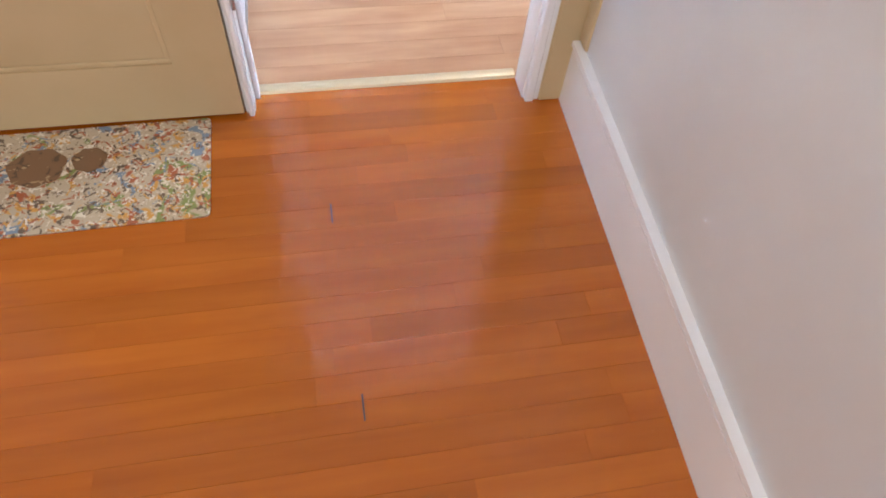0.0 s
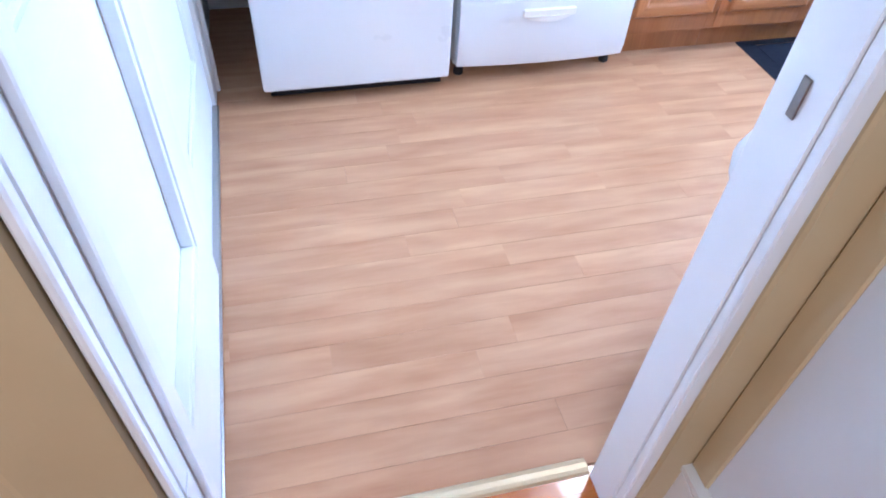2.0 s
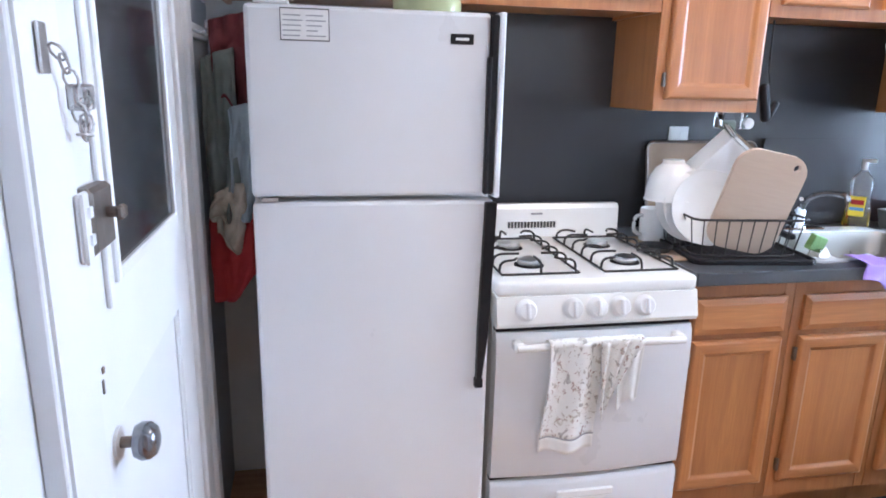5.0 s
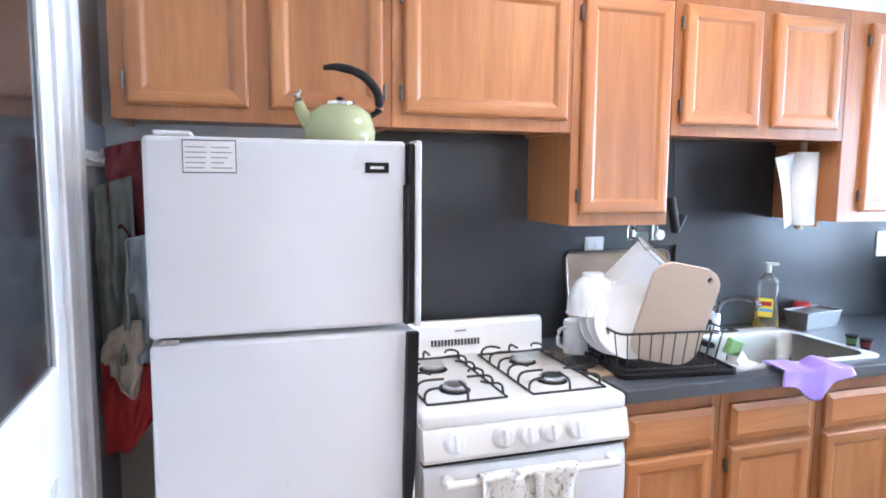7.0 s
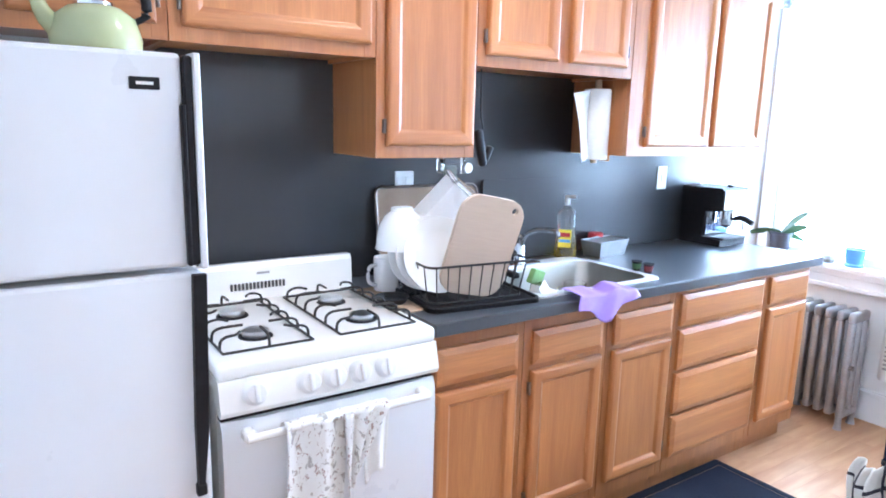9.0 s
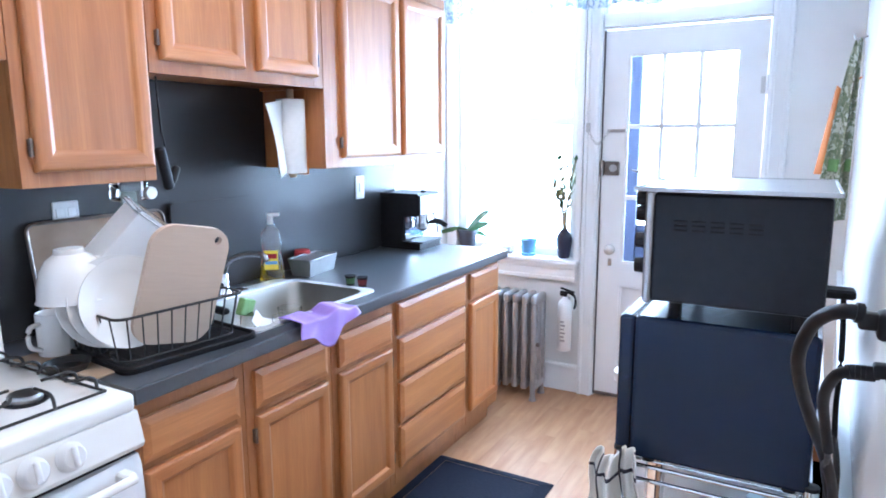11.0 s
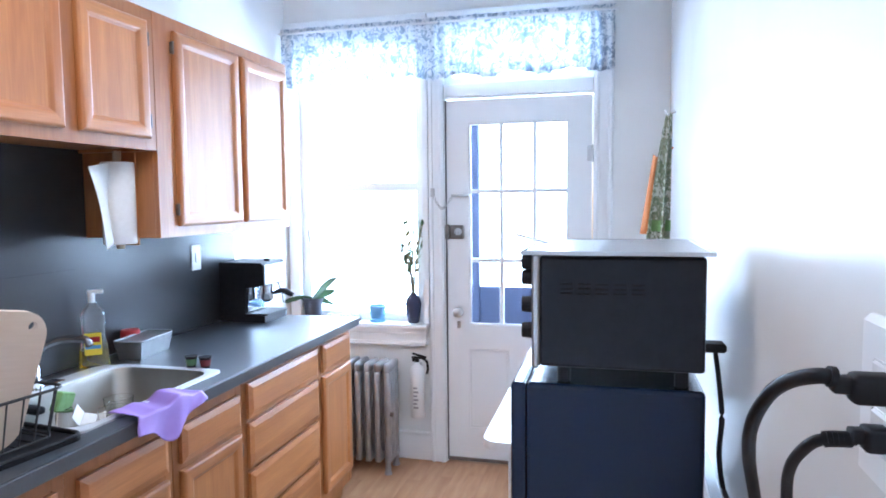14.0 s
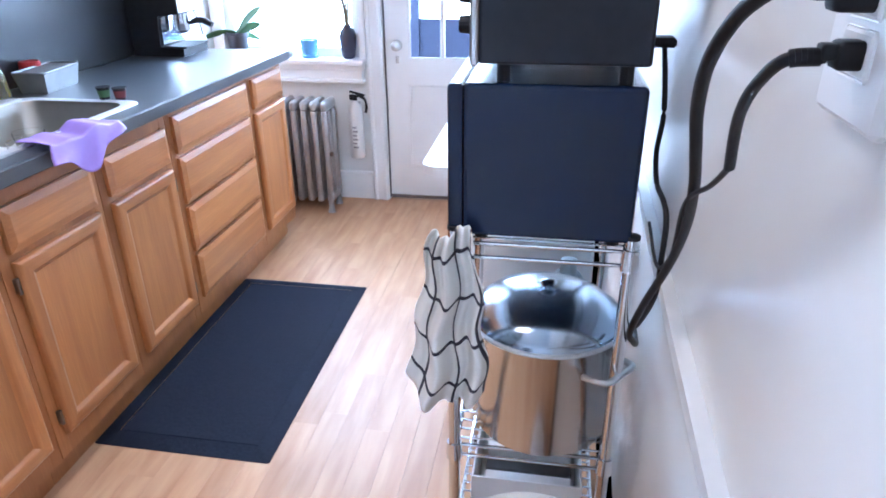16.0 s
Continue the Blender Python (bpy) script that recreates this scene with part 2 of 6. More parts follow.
GREYINK = surf("grey_ink", (0.30, 0.30, 0.31), (0.40, 0.40, 0.41), 0.7, 30.0)
DARKGLASS = surf("dark_door_glass", (0.020, 0.021, 0.024), (0.03, 0.031, 0.034), 0.12, 3.0)
OUTSIDE = surf("dark_porch_rail", (0.03, 0.04, 0.08), (0.05, 0.06, 0.11), 0.7, 5.0)
SPONGE = surf("green_sponge", (0.15, 0.29, 0.10), (0.23, 0.40, 0.15), 0.9, 60.0, bump=0.5)
BROWN = surf("brown_paperboard", (0.42, 0.29, 0.19), (0.50, 0.36, 0.25), 0.8, 20.0)
GLASS = clear("clear_glass", (0.96, 0.98, 0.98))
PANE = clear("window_pane_glass", (1, 1, 1), 0.0, 1.02)
FROST = clear("cloudy_plastic", (0.97, 0.98, 0.99), 0.45, 1.3)
FROST.node_tree.nodes["Principled BSDF"].inputs["Transmission Weight"].default_value = 0.22
SOAP = clear("yellow_soap", (0.95, 0.72, 0.08), 0.05, 1.3)
SOAPBOTTLE = clear("clear_soap_bottle", (0.97, 0.98, 0.99), 0.05, 1.3)
SOAPBOTTLE.node_tree.nodes["Principled BSDF"].inputs["Transmission Weight"].default_value = 0.93
# Polished steel with the window's blue reflection mixed into its colour.
LIDSTEEL = surf("window_tinted_lid_steel", (0.34, 0.40, 0.47), (0.40, 0.46, 0.53), 0.17, 4.0, metal=1.0)
POTSTEEL = surf("polished_pot_steel", (0.55, 0.54, 0.53), (0.63, 0.62, 0.61), 0.14, 10.0, (1, 1, 0.2), metal=1.0)
KFLOOR = surf("laminate_plank", (0.425, 0.205, 0.097), (0.575, 0.328, 0.178), 0.42, 3.2, (1.0, 6, 6), bump=0.02, vary=0.03, big=4.5, lo=0.30, hi=0.68)
KFLOOR.node_tree.nodes["Principled BSDF"].inputs["Specular IOR Level"].default_value = 0.45
HFLOOR = surf("oiled_oak_strip", (0.37, 0.092, 0.006), (0.51, 0.152, 0.011), 0.22, 2.5, (1.0, 9, 9), bump=0.015, vary=0.11, lo=0.2, hi=0.8, coat=0.35)
SUB = surf("dark_joint", (0.32, 0.078, 0.008), (0.36, 0.09, 0.010), 0.6, 20.0)
SUBK = surf("laminate_joint", (0.43, 0.25, 0.145), (0.47, 0.28, 0.165), 0.7, 20.0)
TEATOWEL = printed("printed_tea_towel", (0.80, 0.79, 0.76), [(0.42, 0.40, 0.37), (0.50, 0.46, 0.40), (0.42, 0.30, 0.26)], 34, 0.625, stretch=(1, 1, 0.8))
PLAINTOWEL = surf("plain_tea_towel", (0.78, 0.77, 0.74), (0.83, 0.82, 0.79), 0.9, 60.0, bump=0.2)
CURTAIN = printed("floral_valance", (0.80, 0.82, 0.84), [(0.36, 0.43, 0.52), (0.46, 0.53, 0.60)], 26, 0.55, 0.8)
RUGM = printed("map_print_mat", (0.52, 0.45, 0.33), [(0.24, 0.30, 0.10), (0.20, 0.28, 0.38), (0.62, 0.34, 0.08), (0.40, 0.12, 0.05), (0.14, 0.10, 0.07), (0.74, 0.70, 0.60)], 13, 0.585, 0.45)
RUGBROWN = printed("brown_map_print", (0.22, 0.13, 0.07), [(0.45, 0.34, 0.20), (0.12, 0.08, 0.05)], 30, 0.6, 0.5)
def sheer(m, amount):
    """Lets daylight glow through a thin cloth."""
    nt = m.node_tree
    p = nt.nodes["Principled BSDF"]
    tl = nt.nodes.new("ShaderNodeBsdfTranslucent")
    src = p.inputs["Base Color"].links[0].from_socket
    nt.links.new(src, tl.inputs[0])
    mx = nt.nodes.new("ShaderNodeMixShader")
    mx.inputs[0].default_value = amount
    nt.links.new(p.outputs[0], mx.inputs[1])
    nt.links.new(tl.outputs[0], mx.inputs[2])
    nt.links.new(mx.outputs[0], nt.nodes["Material Output"].inputs[0])


sheer(CURTAIN, 0.5)
APRON = printed("leaf_print_apron", (0.33, 0.34, 0.23), [(0.66, 0.66, 0.56), (0.20, 0.24, 0.14)], 24, 0.52, 0.85)


def grid_cloth():
    """Off-white tea towel with a loose grid of dark lines."""
    m, nt, p = nodes_of("grid_tea_towel")
    uv = nt.nodes.new("ShaderNodeUVMap")
    wob, _ = noise_of(nt, 2.0)
    sep = nt.nodes.new("ShaderNodeSeparateXYZ")
    nt.links.new(uv.outputs[0], sep.inputs[0])
    lines = None
    for ax, count, width in ((0, 2.6, 0.075), (1, 4.0, 0.085)):
        mu = nt.nodes.new("ShaderNodeMath")
        mu.operation = "MULTIPLY_ADD"
        mu.inputs[1].default_value = count
        nt.links.new(sep.outputs[ax], mu.inputs[0])
        nt.links.new(wob, mu.inputs[2])
        fr = nt.nodes.new("ShaderNodeMath")
        fr.operation = "FRACT"
        nt.links.new(mu.outputs[0], fr.inputs[0])
        le = nt.nodes.new("ShaderNodeMath")
        le.operation = "LESS_THAN"
        le.inputs[1].default_value = width
        nt.links.new(fr.outputs[0], le.inputs[0])
        if lines is None:
            lines = le.outputs[0]
        else:
            mx = nt.nodes.new("ShaderNodeMath")
            mx.operation = "MAXIMUM"
            nt.links.new(lines, mx.inputs[0])
            nt.links.new(le.outputs[0], mx.inputs[1])
            lines = mx.outputs[0]
    nt.links.new(mixed(nt, lines, (0.80, 0.78, 0.73), (0.04, 0.04, 0.055)), p.inputs["Base Color"])
    p.inputs["Roughness"].default_value = 0.9
    return m


GRIDCLOTH = grid_cloth()

# ---- mesh helpers ----


def box(x0, x1, y0, y1, z0, z1, bev=0.0, seg=1):
    if bev <= 0:
        v = [(x, y, z) for z in (z0, z1) for y in (y0, y1) for x in (x0, x1)]
        return v, [(0, 2, 3, 1), (4, 5, 7, 6), (0, 1, 5, 4), (2, 6, 7, 3), (0, 4, 6, 2), (1, 3, 7, 5)]
    bm = bmesh.new()
    bmesh.ops.create_cube(bm, size=1)
    for q in bm.verts:
        q.co = (x0 + (q.co.x + 0.5) * (x1 - x0), y0 + (q.co.y + 0.5) * (y1 - y0), z0 + (q.co.z + 0.5) * (z1 - z0))
    bmesh.ops.bevel(bm, geom=bm.edges[:], offset=bev, segments=seg, affect="EDGES", profile=0.5)
    bm.verts.index_update()
    out = [tuple(q.co) for q in bm.verts], [tuple(q.index for q in f.verts) for f in bm.faces]
    bm.free()
    return out


def lathe(profile, n=28, cx=0.0, cy=0.0, squash=1.0):
    """Turned about the upright through (cx, cy); profile: rows of (radius, z)."""
    v, f = [], []
    for r, z in profile:
        for k in range(n):
            a = 2 * math.pi * k / n
            v.append((cx + r * math.cos(a), cy + r * squash * math.sin(a), z))
    for i in range(len(profile) - 1):
        for k in range(n):
            a, b = i * n + k, i * n + (k + 1) % n
            f.append((a, b, b + n, a + n))
    if profile[0][0] > 1e-4:
        f.append(tuple(reversed(range(n))))
    if profile[-1][0] > 1e-4:
        f.append(tuple(range((len(profile) - 1) * n, len(profile) * n)))
    return v, f


def tube(points, r, n=8, closed=False):
    """A round rod along the points; r: one radius or one for each point."""
    pts = [Vector(p) for p in points]
    v, f = [], []
    m = len(pts)
    ref = Vector((0, 0, 1))
    for i, p in enumerate(pts):
        a = pts[(i - 1) % m] if closed or i > 0 else p
        b = pts[(i + 1) % m] if closed or i < m - 1 else p
        d = (b - a).normalized()
        if abs(d.dot(ref)) > 0.97:
            ref = Vector((1, 0, 0)) if abs(d.x) < 0.9 else Vector((0, 1, 0))
        u = d.cross(ref).normalized()
        w = d.cross(u).normalized()
        rr = r[i] if isinstance(r, (list, tuple)) else r
        for k in range(n):
            t = 2 * math.pi * k / n
            v.append(tuple(p + rr * (math.cos(t) * u + math.sin(t) * w)))
    for i in range(m if closed else m - 1):
        for k in range(n):
            a, b = i * n + k, i * n + (k + 1) % n
            c, d = ((i + 1) % m) * n + (k + 1) % n, ((i + 1) % m) * n + k
            f.append((a, b, c, d))
    if not closed:
        f.append(tuple(reversed(range(n))))
        f.append(tuple(range((m - 1) * n, m * n)))
    return v, f


def curve(points, steps=6):
    """A smooth line through the points."""
    p = [Vector(q) for q in points]
    p = [2 * p[0] - p[1]] + p + [2 * p[-1] - p[-2]]
    out = []
    for i in range(1, len(p) - 2):
        for s in range(steps):
            t = s / steps
            a, b, c, d = p[i - 1], p[i], p[i + 1], p[i + 2]
            out.append(0.5 * (2 * b + (c - a) * t + (2 * a - 5 * b + 4 * c - d) * t * t + (3 * b - a - 3 * c + d) * t ** 3))
    out.append(p[-2])
    return out


def rod(a, b, r, n=12):
    return tube([a, b], r, n)


def disc_y(x, z, y0, y1, r, n=24, r2=None):
    """A round block along y."""
    return tube([(x, y0, z), (x, y1, z)], [r, r2 if r2 is not None else r], n)


def join(*pieces):
    v, f = [], []
    for pv, pf in pieces:
        o = len(v)
        v += [tuple(q) for q in pv]
        f += [tuple(i + o for i in q) for q in pf]
    return v, f


def prism(outline, axis, lo, hi):
    """A flat outline (a, b) drawn out along an axis: 'x': (y, z), 'y': (x, z), 'z': (x, y)."""
    n = len(outline)
    put = {"x": lambda a, b, c: (c, a, b), "y": lambda a, b, c: (a, c, b), "z": lambda a, b, c: (a, b, c)}[axis]
    v = [put(a, b, lo) for a, b in outline] + [put(a, b, hi) for a, b in outline]
    f = [(i, (i + 1) % n, (i + 1) % n + n, i + n) for i in range(n)]
    return v, f + [tuple(reversed(range(n))), tuple(range(n, 2 * n))]


def bowed(outline, x0, x1, bulge, n=14):
    """A front with the side outline (y, z) that swells outwards towards its middle; only the part in front of y = 0 swells."""
    m = len(outline)
    v = []
    for i in range(n + 1):
        u = i / n
        out = bulge * (1 - (2 * u - 1) ** 2)
        v += [(x0 + (x1 - x0) * u, y - (out if y < 0.0 else 0.0), z) for y, z in outline]
    f = [(i * m + k, i * m + (k + 1) % m, (i + 1) * m + (k + 1) % m, (i + 1) * m + k) for i in range(n) for k in range(m)]
    return v, f + [tuple(reversed(range(m))), tuple(range(n * m, (n + 1) * m))]


def moved(piece, m):
    return [tuple(m @ Vector(q)) for q in piece[0]], piece[1]


def mesh(name, piece, material, smooth=None):
    me = bpy.data.meshes.new(name)
    me.from_pydata(piece[0], [], piece[1])
    bm = bmesh.new()
    bm.from_mesh(me)
    bmesh.ops.recalc_face_normals(bm, faces=bm.faces[:])
    bm.to_mesh(me)
    bm.free()
    me.materials.append(material)
    if smooth:
        me.shade_smooth()
        me.set_sharp_from_angle(angle=radians(smooth))
    return me


def part(name, piece, material, parent, label="", smooth=None):
    """One mesh under a thing or a part, in that thing's own place."""
    ob = new(name, mesh(name, piece, material, smooth))
    ob.parent = parent
    return tagged(ob, label) if label else ob


def thing(name, at, label, category, group="", kind="", turn=0.0):
    ob = new(name)
    ob.matrix_world = pose(*at, 0, 0, turn)
    return tagged(ob, label, category, group, kind)


def single(name, piece, material, at, label, category, group="", kind="", turn=0.0, smooth=None):
    ob = new(name, mesh(name, piece, material, smooth))
    ob.matrix_world = pose(*at, 0, 0, turn)
    return tagged(ob, label, category, group, kind)


def structure(name, piece, material, label, category):
    ob = new(name, mesh(name, piece, material))
    return tagged(ob, label, category, "", "structure")


def sheet(nu, nv, fn, uvs=True):
    """A cloth: fn(u, v) gives the place, u and v from 0 to 1."""
    v = [fn(i / nu, j / nv) for j in range(nv + 1) for i in range(nu + 1)]
    f = [(j * (nu + 1) + i, j * (nu + 1) + i + 1, (j + 1) * (nu + 1) + i + 1, (j + 1) * (nu + 1) + i) for j in range(nv) for i in range(nu)]
    return v, f


def cloth(name, nu, nv, fn, material, parent=None, at=(0, 0, 0), label="", category="", thick=0.0025):
    me = mesh(name, sheet(nu, nv, fn), material)
    uv = me.uv_layers.new(name="UVMap")
    for loop in me.loops:
        i = loop.vertex_index
        uv.data[loop.index].uv = ((i % (nu + 1)) / nu, (i // (nu + 1)) / nv)
    me.shade_smooth()
    ob = new(name, me)
    if parent:
        ob.parent = parent
        if label:
            tagged(ob, label)
    else:
        ob.matrix_world = pose(*at)
        tagged(ob, label, category)
    so = ob.modifiers.new("thickness", "SOLIDIFY")
    so.thickness, so.offset = thick, 0.0
    return ob


# ---- the rooms ----
# x runs along the worktop wall, from the side door (0) to the window wall (4.06); y runs from the hall into the kitchen.
EAST, NORTH, TOP = 4.06, 4.0, 2.75


def south(x):
    """The kitchen's slightly skewed wall behind the cart."""
    return 1.955 - 0.025 * (x - 0.75)


structure("floor_kitchen", box(-0.12, 4.2, 1.96, 4.12, -0.10, -0.004), SUBK, "subfloor under pale laminate planks", "floor")
structure("floor_hall", box(-1.5, 1.0, -1.0, 1.959, -0.10, -0.004), SUB, "subfloor under orange oak strips", "floor")
structure("ceiling", box(-1.6, 4.2, -1.1, 4.12, TOP, TOP + 0.1), CEIL, "plain white plaster ceiling", "ceiling")
structure("wall_north", box(-0.12, 4.2, NORTH, NORTH + 0.12, 0, TOP), WHITE, "white painted plaster wall behind the worktop", "wall")
structure("backsplash", box(0.70, 3.46, NORTH - 0.006, NORTH - 0.001, 0.0, 1.72), CHARCOAL, "charcoal painted wall band between worktop and wall cabinets", "wall")
W0, W1, WZ0, WZ1 = 3.17, 3.93, 0.78, 2.36
D0, D1, DZ = 2.25, 3.045, 2.035
structure("wall_east", join(
    box(EAST, EAST + 0.14, W1, NORTH, 0, TOP), box(EAST, EAST + 0.14, W0, W1, 0, WZ0), box(EAST, EAST + 0.14, W0, W1, WZ1, TOP),
    box(EAST, EAST + 0.14, D1, W0, 0, TOP), box(EAST, EAST + 0.14, D0, D1, DZ, 2.11), box(EAST, EAST + 0.14, D0, D1, 2.40, TOP),
    box(EAST, EAST + 0.14, 1.6, D0, 0, TOP)), WHITE, "white wall with a tall window and a glazed back door", "wall")
structure("wall_south", prism([(0.80, south(0.80)), (4.07, south(4.07)), (4.07, south(4.07) - 0.10), (0.80, south(0.80) - 0.05)], "z", 0, TOP), GLOSSWALL, "glossy white painted wall behind the cart", "wall")
structure("chair_rail", join(
    prism([(0.84, south(0.84) + 0.014), (4.05, south(4.05) + 0.014), (4.05, south(4.05)), (0.84, south(0.84))], "z", 0.80, 0.835),
    prism([(0.84, south(0.84) + 0.022), (4.05, south(4.05) + 0.022), (4.05, south(4.05)), (0.84, south(0.84))], "z", 0.835, 0.850)), TRIM, "white moulded rail along the wall", "trim")
# wall between hall and kitchen, with the doorway
J0, J1 = 0.022, 0.692
structure("wall_hall_end", join(box(-1.5, J0 - 0.021, 1.905, 1.955, 0, TOP), box(J1 + 0.021, 0.80, 1.875, 1.936, 0, TOP), box(J0 - 0.021, J1 + 0.021, 1.905, 1.955, 2.071, TOP)), HALLWALL, "hall wall around the kitchen doorway", "wall")
structure("wall_hall_side", prism([(0.804, 1.874), (0.93, 1.874), (0.93, -1.0), (0.741, -1.0)], "z", 0, TOP), HALLWALL, "pale grey hall wall", "wall")
# The opening in this unseen wall is added to let the hall fill in.
structure("wall_hall_back", join(box(-1.5, -0.85, -1.1, -1.0, 0, TOP), box(-0.05, 0.93, -1.1, -1.0, 0, TOP), box(-0.85, -0.05, -1.1, -1.0, 0, 0.95), box(-0.85, -0.05, -1.1, -1.0, 2.15, TOP)), HALLWALL, "pale grey hall wall", "wall")
structure("wall_hall_far", box(-1.6, -1.5, -1.1, 1.955, 0, TOP), HALLWALL, "pale grey hall wall", "wall")


def baseboard(name, piece_list, label):
    return structure(name, join(*piece_list), TRIM, label, "trim")




def along_hall(proud, z0, z1):
    """A strip along the slightly skewed hall wall."""
    def wx(y):
        return 0.804 - 0.022 * (1.845 - y)
    return prism([(wx(1.848), 1.848), (wx(-1.0), -1.0), (wx(-1.0) - proud, -1.0), (wx(1.848) - proud, 1.848)], "z", z0, z1)


baseboard("baseboard_hall", [along_hall(0.016, 0, 0.158), along_hall(0.012, 0.158, 0.172), along_hall(0.022, 0.172, 0.186)], "white hall baseboard with a moulded cap")
baseboard("baseboard_east", [box(4.043, EAST, D1 + 0.09, NORTH, 0, 0.145, 0.003), box(4.035, EAST, D1 + 0.09, NORTH, 0.145, 0.165, 0.004)], "tall white baseboard under the window")
# hall doorway: jambs, casing and threshold
structure("door_jamb", join(box(J0 - 0.02, J0, 1.882, 1.968, 0, 2.05), box(J1, J1 + 0.02, 1.866, 1.938, 0, 2.05), box(J0 - 0.02, J1 + 0.02, 1.882, 1.968, 2.05, 2.07),
                            box(J0, J0 + 0.012, 1.925, 1.955, 0, 2.05, 0.002)), TRIM, "white painted door jamb with stop", "door frame")
# The last box is a thin cream strip along the hall's side wall.
structure("door_casing", join(box(J1 + 0.040, 0.808, 1.848, 1.874, 0, 2.12, 0.004), box(J0 - 0.06, 0.80, 1.848, 1.905, 2.12, 2.20, 0.004), box(0.797, 0.806, 1.800, 1.8475, 0.188, 2.12, 0.003)), CREAM, "cream casing round the doorway with a thin cream strip on the side wall", "door frame")
structure("casing_bead", join(box(J1 + 0.004, J1 + 0.026, 1.846, 1.866, 0, 2.07, 0.003), box(J1 + 0.026, J1 + 0.040, 1.856, 1.876, 0, 2.07), box(J0 - 0.014, J0 - 0.002, 1.864, 1.882, 0, 2.07, 0.003), box(J0 - 0.023, J0 - 0.014, 1.884, 1.905, 0, 2.07)), TRIM, "white bead beside the jamb", "door frame")
structure("kitchen_casing", join(box(J0 - 0.08, J0 - 0.0205, 1.955, 1.966, 0, 2.12, 0.003)), TRIM, "white casing on the kitchen side", "door frame")
structure("threshold", prism([(1.940, 0.0), (1.944, 0.007), (1.952, 0.009), (1.963, 0.009), (1.972, 0.006), (1.976, 0.0)], "x", J0, J1), BRASS, "brass strip across the doorway floor", "threshold")
plate = single("strike_plate", box(-0.0015, 0.0015, -0.006, 0.006, -0.022, 0.022, 0.001), OLDMETAL, (J1 - 0.0025, 1.900, 0.885), "worn metal strike plate on the door jamb", "strike plate")
hp = thing("hinge", (J0 + 0.001, 1.895, 0.34), "painted metal hinge on the door jamb", "hinge")
part("leaf", box(-0.001, 0.0012, -0.016, 0.018, -0.034, 0.034, 0.001), TRIM, hp)
part("knuckle", rod((0.004, -0.026, -0.04), (0.004, -0.026, 0.04), 0.004), STEEL, hp)


def panelled(name, parent, along, thick_lo, thick_hi, a0, a1, z0, z1, cells, material, recess=0.012):
    """A framed slab with sunk panels. along 'x': a is x and thickness is y; along 'y': a is y and thickness is x. thick_hi is the seen face."""
    def bx(p, q, r, s, lo, hi, bev=0.0):
        return box(p, q, min(lo, hi), max(lo, hi), r, s, bev) if along == "x" else box(min(lo, hi), max(lo, hi), p, q, r, s, bev)
    sgn = 1 if thick_hi > thick_lo else -1
    xs = sorted({a0, a1} | {c[0] for c in cells} | {c[1] for c in cells})
    zs = sorted({z0, z1} | {c[2] for c in cells} | {c[3] for c in cells})
    frame_bits = []
    for i in range(len(xs) - 1):
        for k in range(len(zs) - 1):
            mx, mz = (xs[i] + xs[i + 1]) / 2, (zs[k] + zs[k + 1]) / 2
            if not any(c[0] < mx < c[1] and c[2] < mz < c[3] for c in cells):
                frame_bits.append(bx(xs[i], xs[i + 1], zs[k], zs[k + 1], thick_lo, thick_hi))
    part("frame", join(*frame_bits), material, parent)
    for c in cells:
        part("panel", bx(c[0], c[1], c[2], c[3], thick_lo, thick_hi - sgn * recess), material, parent)
        w = 0.012
        part("moulding", join(bx(c[0], c[1], c[2], c[2] + w, thick_hi - sgn * recess, thick_hi - sgn * 0.004, 0.002), bx(c[0], c[1], c[3] - w, c[3], thick_hi - sgn * recess, thick_hi - sgn * 0.004, 0.002),
                              bx(c[0], c[0] + w, c[2] + w, c[3] - w, thick_hi - sgn * recess, thick_hi - sgn * 0.004, 0.002), bx(c[1] - w, c[1], c[2] + w, c[3] - w, thick_hi - sgn * recess, thick_hi - sgn * 0.004, 0.002)), material, parent)


hd = thing("door_hall", (0, 0, 0), "cream painted panelled door swung flat against the hall wall", "door", kind="structure")
panelled("door", hd, "x", 1.900, 1.868, -0.80, -0.003, 0.012, 2.04, [(-0.69, -0.13, 0.17, 0.80), (-0.69, -0.13, 0.98, 1.93)], CREAM, 0.010)

# side wall with the fixed panelled leaf and the locked side door
structure("wall_west", join(box(-0.14, -0.03, 1.926, 3.50, 2.12, TOP), box(-0.14, -0.03, 3.44, 4.12, 0, TOP), box(-0.16, -0.07, 1.926, 3.44, 0, 2.12)), WHITE, "white side wall", "wall")
# Thin sheet over the white side wall; its grey stands for shade.
structure("alcove_panel", box(-0.03, -0.024, 3.53, NORTH - 0.007, 0, 1.66), GREY, "thin grey sheet on the side wall, coloured for the alcove's shade", "wall")
fl = thing("door_fixed_leaf", (0, 0, 0), "white painted fixed door leaf with deep sunk panels", "door", kind="structure")
panelled("leaf", fl, "y", -0.068, 0.002, 1.972, 2.590, 0.02, 2.10, [(2.05, 2.466, 0.245, 0.866), (2.05, 2.470, 0.925, 2.0)], TRIM, 0.030)
sd = thing("door_side", (0, 0, 0), "white painted side door with a dark glass pane, chain and rim lock", "door", kind="structure")
panelled("side", sd, "y", -0.068, -0.012, 2.595, 3.325, 0.02, 2.10, [(2.72, 3.19, 0.24, 0.93)], TRIM, 0.010)
part("glass", box(-0.0115, -0.0085, 2.755, 3.190, 1.150, 1.98), DARKGLASS, sd, "dark glass pane")
